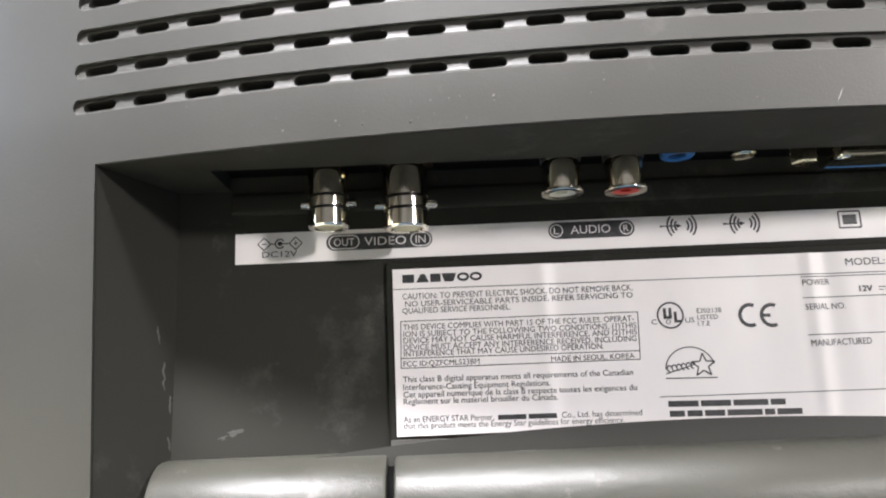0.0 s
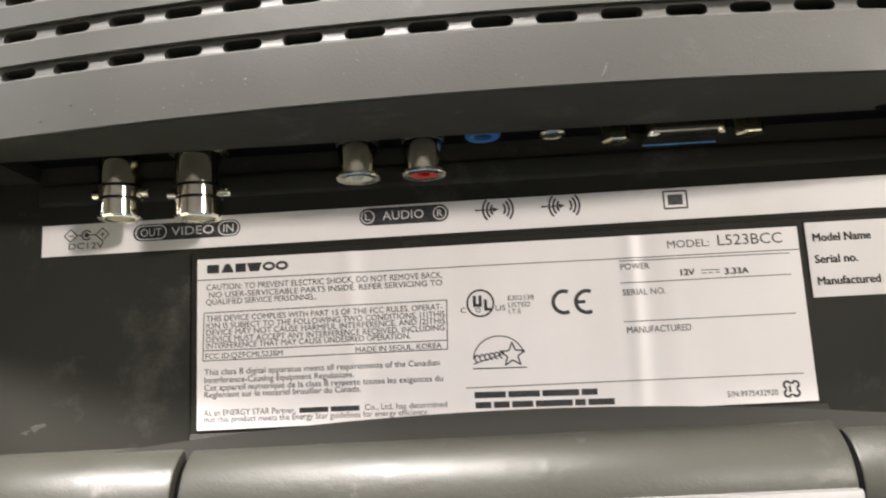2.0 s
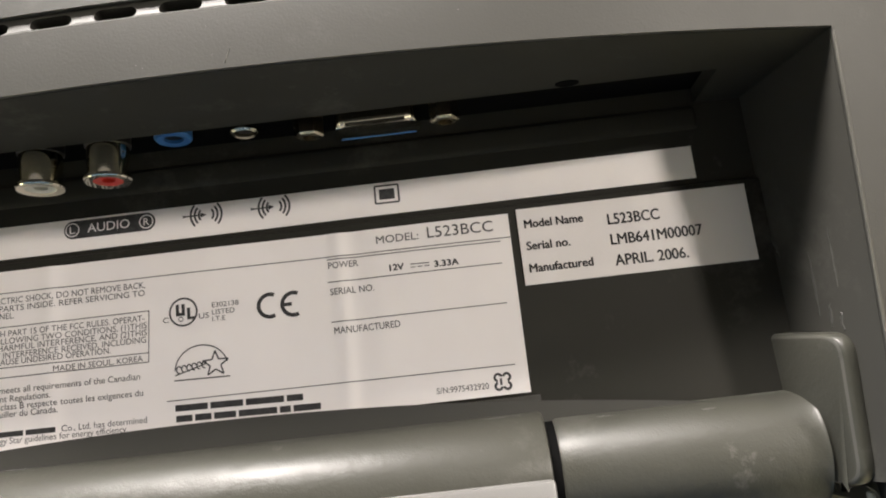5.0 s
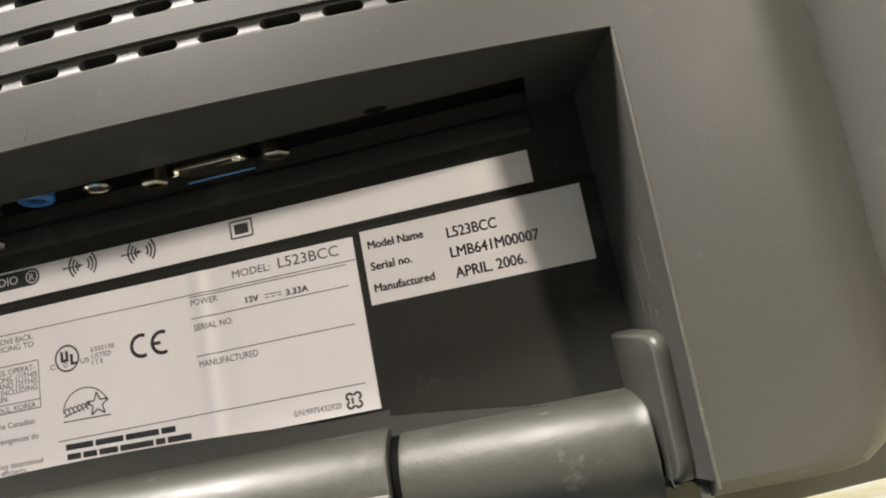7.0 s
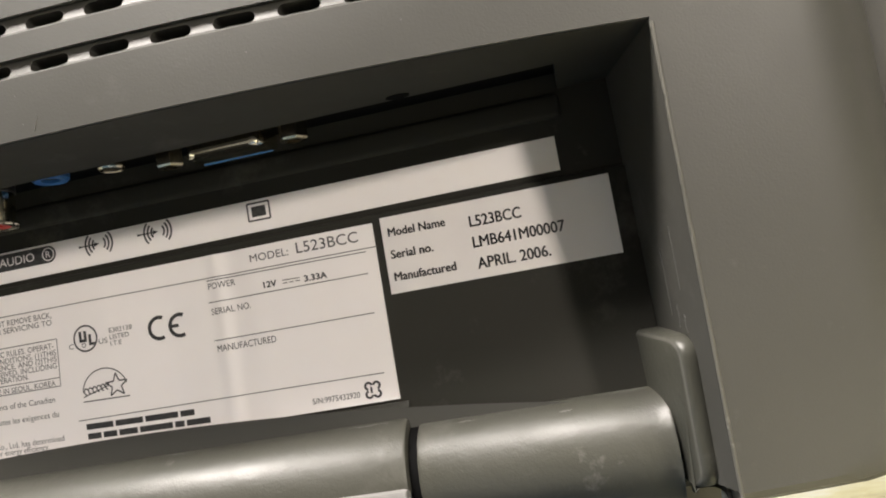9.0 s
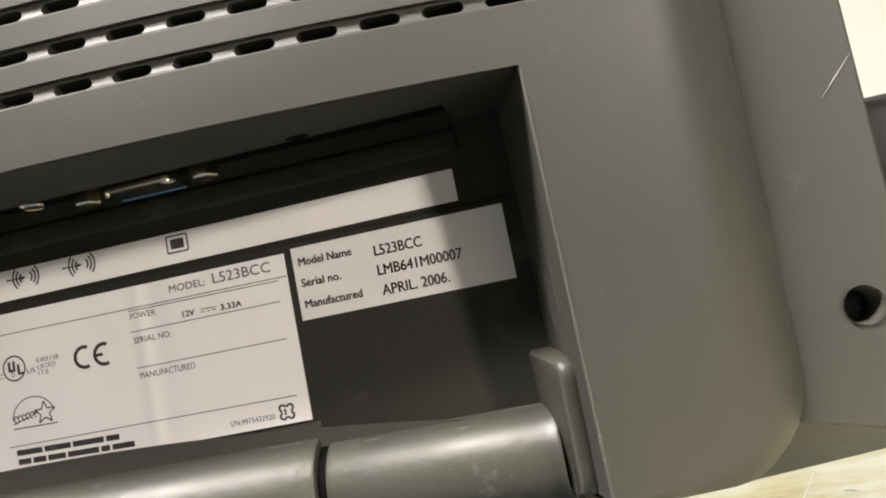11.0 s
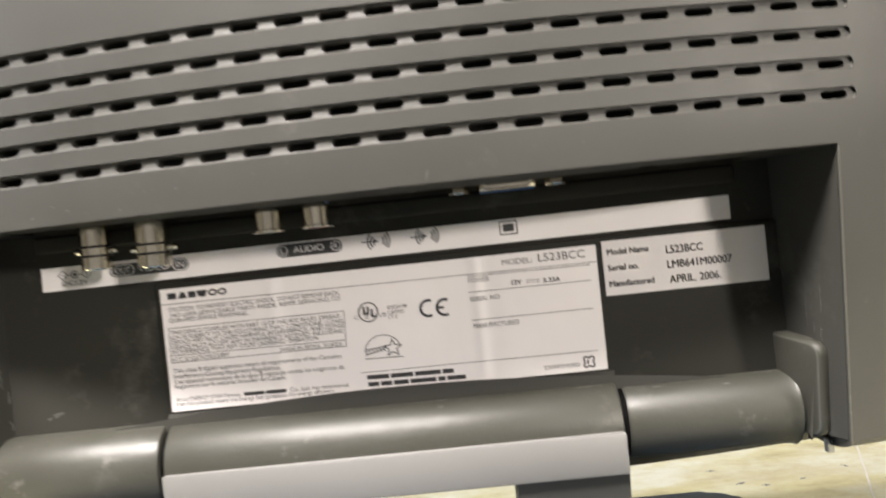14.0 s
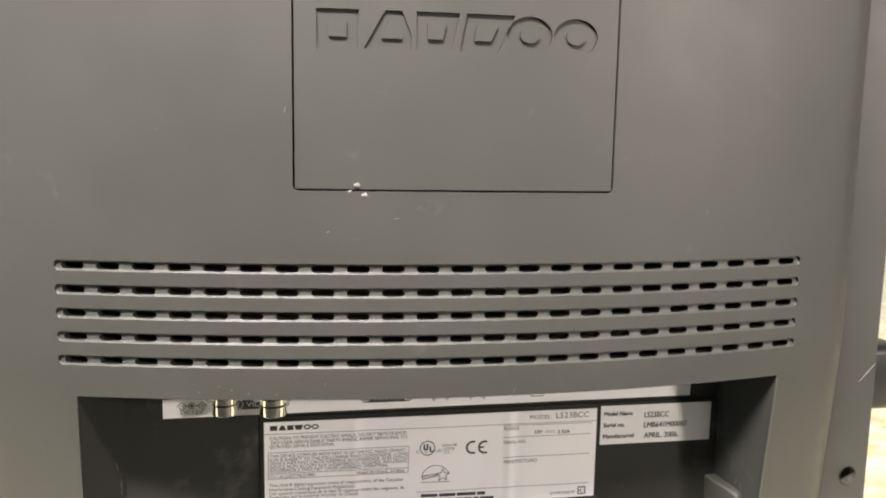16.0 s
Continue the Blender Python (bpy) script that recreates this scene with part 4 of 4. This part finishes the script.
# ---- small things at the monitor's side ----
bm = bmesh.new()
box(bm, 0.2285, 0.272, 0.030, 0.050, -0.018, 0.011, 0.004, 3)
part("side_clip", bm, BLACK, monitor, "black clip on the screen's edge")


# ---- scratches and nicks in the grey plastic ----


def scratch(x0, z0, x1, z1, w, flat=None, mat=BURR):
    """A thin raised burr of pale torn plastic along a line."""
    bm = bmesh.new()
    n = 8
    d = Vector((x1 - x0, z1 - z0)).normalized()
    rows = []
    for i in range(n + 1):
        f = i / n
        x, z = x0 + (x1 - x0) * f, z0 + (z1 - z0) * f
        h = w * (0.25 + 0.75 * math.sin(math.pi * f)) * (0.75 + 0.5 * noise.noise((x * 900, z * 900, 1.0)))
        y = hull(x, z) if flat is None else flat(x)
        rows.append([bm.verts.new((x - d.y * h, y + 0.00004, z + d.x * h)), bm.verts.new((x, y - 0.00010, z)), bm.verts.new((x + d.y * h, y + 0.00004, z - d.x * h))])
    for a, c in zip(rows, rows[1:]):
        for i in range(2):
            bm.faces.new((a[i], a[i + 1], c[i + 1], c[i]))
    part("scratch", bm, mat, monitor, "pale scratch in the grey plastic")


scratch(0.2232, 0.0066, 0.2298, 0.0137, 0.00022, lambda x: -0.0015)
scratch(0.0763, 0.0190, 0.0772, 0.0212, 0.00016)
scratch(0.0086, 0.1016, 0.0090, 0.1034, 0.00028)
scratch(0.0390, 0.0721, 0.0410, 0.0723, 0.00020, mat=FLECK)
scratch(0.0202, 0.0682, 0.0212, 0.0684, 0.00020, mat=FLECK)
scratch(0.1385, 0.0740, 0.1389, 0.0744, 0.00028)
for x, z in ((-0.0168, 0.0202), (-0.0111, 0.0222), (-0.0074, 0.021), (0.0055, 0.0198), (0.0196, 0.0231), (-0.0027, 0.02)):
    scratch(x, z, x + 0.0004, z + 0.0003, 0.00020)


def wall_scuff(side, y0, z0, y1, z1, w):
    """A pale scuff on one of the bay's side walls."""
    bm = bmesh.new()
    rnd, rows, n = random.Random(int((y0 + z0) * 1e6)), [], 7
    for i in range(n + 1):
        f = i / n
        y, z = y0 + (y1 - y0) * f + rnd.uniform(-1, 1) * w * 0.6, z0 + (z1 - z0) * f
        e, xi = bay_edge(side, z), 0.1652 if side > 0 else -0.0432
        front = hull(e, z) + 0.0008
        h = w * (0.2 + 0.8 * math.sin(math.pi * f)) * rnd.uniform(0.4, 1.2)
        row = []
        for k in (-1, 0, 1):
            x = e + (xi - e) * (y + k * h - front) / (0.0035 - front)
            row.append(bm.verts.new((x - side * (0.00016 if k == 0 else 0.00003), y + k * h, z)))
        rows.append(row)
    for a, c in zip(rows, rows[1:]):
        for i in range(2):
            bm.faces.new((a[i], a[i + 1], c[i + 1], c[i]))
    part("scuff", bm, FLAKE, monitor, "pale scuff on the bay's wall")


for y0, z0, y1, z1, w in ((-0.0126, -0.0262, -0.0122, -0.0296, 0.0005), (-0.0140, -0.0120, -0.0134, -0.0222, 0.0003),
                          (-0.0085, -0.0150, -0.0078, -0.0262, 0.0003), (0.0002, -0.0095, -0.0012, -0.0145, 0.0004), (-0.0105, -0.0245, -0.0098, -0.0285, 0.0004)):
    wall_scuff(1, y0, z0, y1, z1, w)
for y0, z0, y1, z1, w in ((-0.0015, -0.0170, -0.0010, -0.0225, 0.0005), (0.0004, -0.0235, 0.0006, -0.0270, 0.0004), (-0.0035, -0.0100, -0.0026, -0.0135, 0.0003), (0.0002, -0.0315, 0.0010, -0.0345, 0.0004)):
    wall_scuff(-1, y0, z0, y1, z1, w)


def smudge(x, z, y, size, seed):
    """A flake of pale dried dirt on the back panel."""
    rnd, bm, n = random.Random(seed), bmesh.new(), 14
    mid = bm.verts.new((x, y - 0.00008, z))
    ring = []
    for i in range(n):
        a, q = 2 * math.pi * i / n, size * rnd.uniform(0.25, 1.1)
        ring.append(bm.verts.new((x + 1.5 * q * math.cos(a), y - 0.00002, z + 0.7 * q * math.sin(a) + 0.3 * q * math.cos(a))))
    for i in range(n):
        bm.faces.new((mid, ring[i], ring[(i + 1) % n]))
    part("dirt_flake", bm, FLAKE, monitor)


for i, (x, z, y, size) in enumerate(((-0.0322, -0.0312, BACK, 0.0013), (-0.0345, -0.0322, BACK, 0.0008))):
    smudge(x, z, y, size, i)


def specks():
    """Fine pale dust and nicks in the shell over the bay."""
    rnd, bm = random.Random(11), bmesh.new()
    for i in range(55):
        x, z = rnd.gauss(0.02, 0.045), rnd.choice((rnd.uniform(0.0190, 0.0268), rnd.uniform(0.0190, 0.0268), rnd.uniform(0.064, 0.150)))
        if not -0.06 < x < 0.17 or DOOR[0] - 0.002 < x < DOOR[1] + 0.002 and z > DOOR[2] - 0.002:
            continue
        q, a = rnd.uniform(0.00004, 0.00012) * (1 if z < 0.03 else 1.3), rnd.uniform(0, 3)
        mid = bm.verts.new((x, hull(x, z) - 0.00006, z))
        ring = [bm.verts.new((x + q * rnd.uniform(0.6, 1.6) * math.cos(a + k * 1.2566), hull(x, z) - 0.00001, z + q * math.sin(a + k * 1.2566))) for k in range(5)]
        for k in range(5):
            bm.faces.new((mid, ring[k], ring[(k + 1) % 5]))
    tagged(part("dust_specks", bm, FLECK, monitor, smooth=0), kind="stuff")


specks()


def barrel_scuff(x0, x1, angle, r, w, seed):
    """A thin pale worn streak along the top of the hinge."""
    rnd, bm, rows, n = random.Random(seed), bmesh.new(), [], 10
    for i in range(n + 1):
        f = i / n
        a = radians(angle) + rnd.uniform(-1, 1) * w / r * 0.5
        h = w * math.sin(math.pi * min(0.97, max(0.03, f))) * rnd.uniform(0.2, 1.0) / r
        rows.append([bm.verts.new((x0 + (x1 - x0) * f, HY - (r + lift) * math.cos(a + k * h), HZ + (r + lift) * math.sin(a + k * h))) for k, lift in ((-1, 0.00002), (0, 0.00007), (1, 0.00002))])
    for p, q in zip(rows, rows[1:]):
        for k in (0, 1):
            bm.faces.new((p[k], p[k + 1], q[k + 1], q[k]))
    part("worn_streak", bm, FLECK, monitor)


for i, (x0, x1, angle, w) in enumerate(((0.1230, 0.1300, 84, 0.0004), (0.1340, 0.1420, 88, 0.0005), (0.1400, 0.1490, 80, 0.0003), (0.1500, 0.1600, 86, 0.0006), (0.1545, 0.1620, 74, 0.0004),
                                        (0.1285, 0.1315, 62, 0.0003), (0.1465, 0.1490, 55, 0.0003))):
    barrel_scuff(x0, x1, angle, HR - 0.0014, w, i)
for i, (x0, x1, angle, w) in enumerate(((0.0060, 0.0130, 80, 0.0004), (0.0230, 0.0270, 72, 0.0004), (0.0480, 0.0580, 83, 0.0004), (0.0710, 0.0750, 70, 0.0003), (0.0920, 0.1010, 80, 0.0005), (0.1080, 0.1150, 68, 0.0003))):
    barrel_scuff(x0, x1, angle, HR, w, 20 + i)
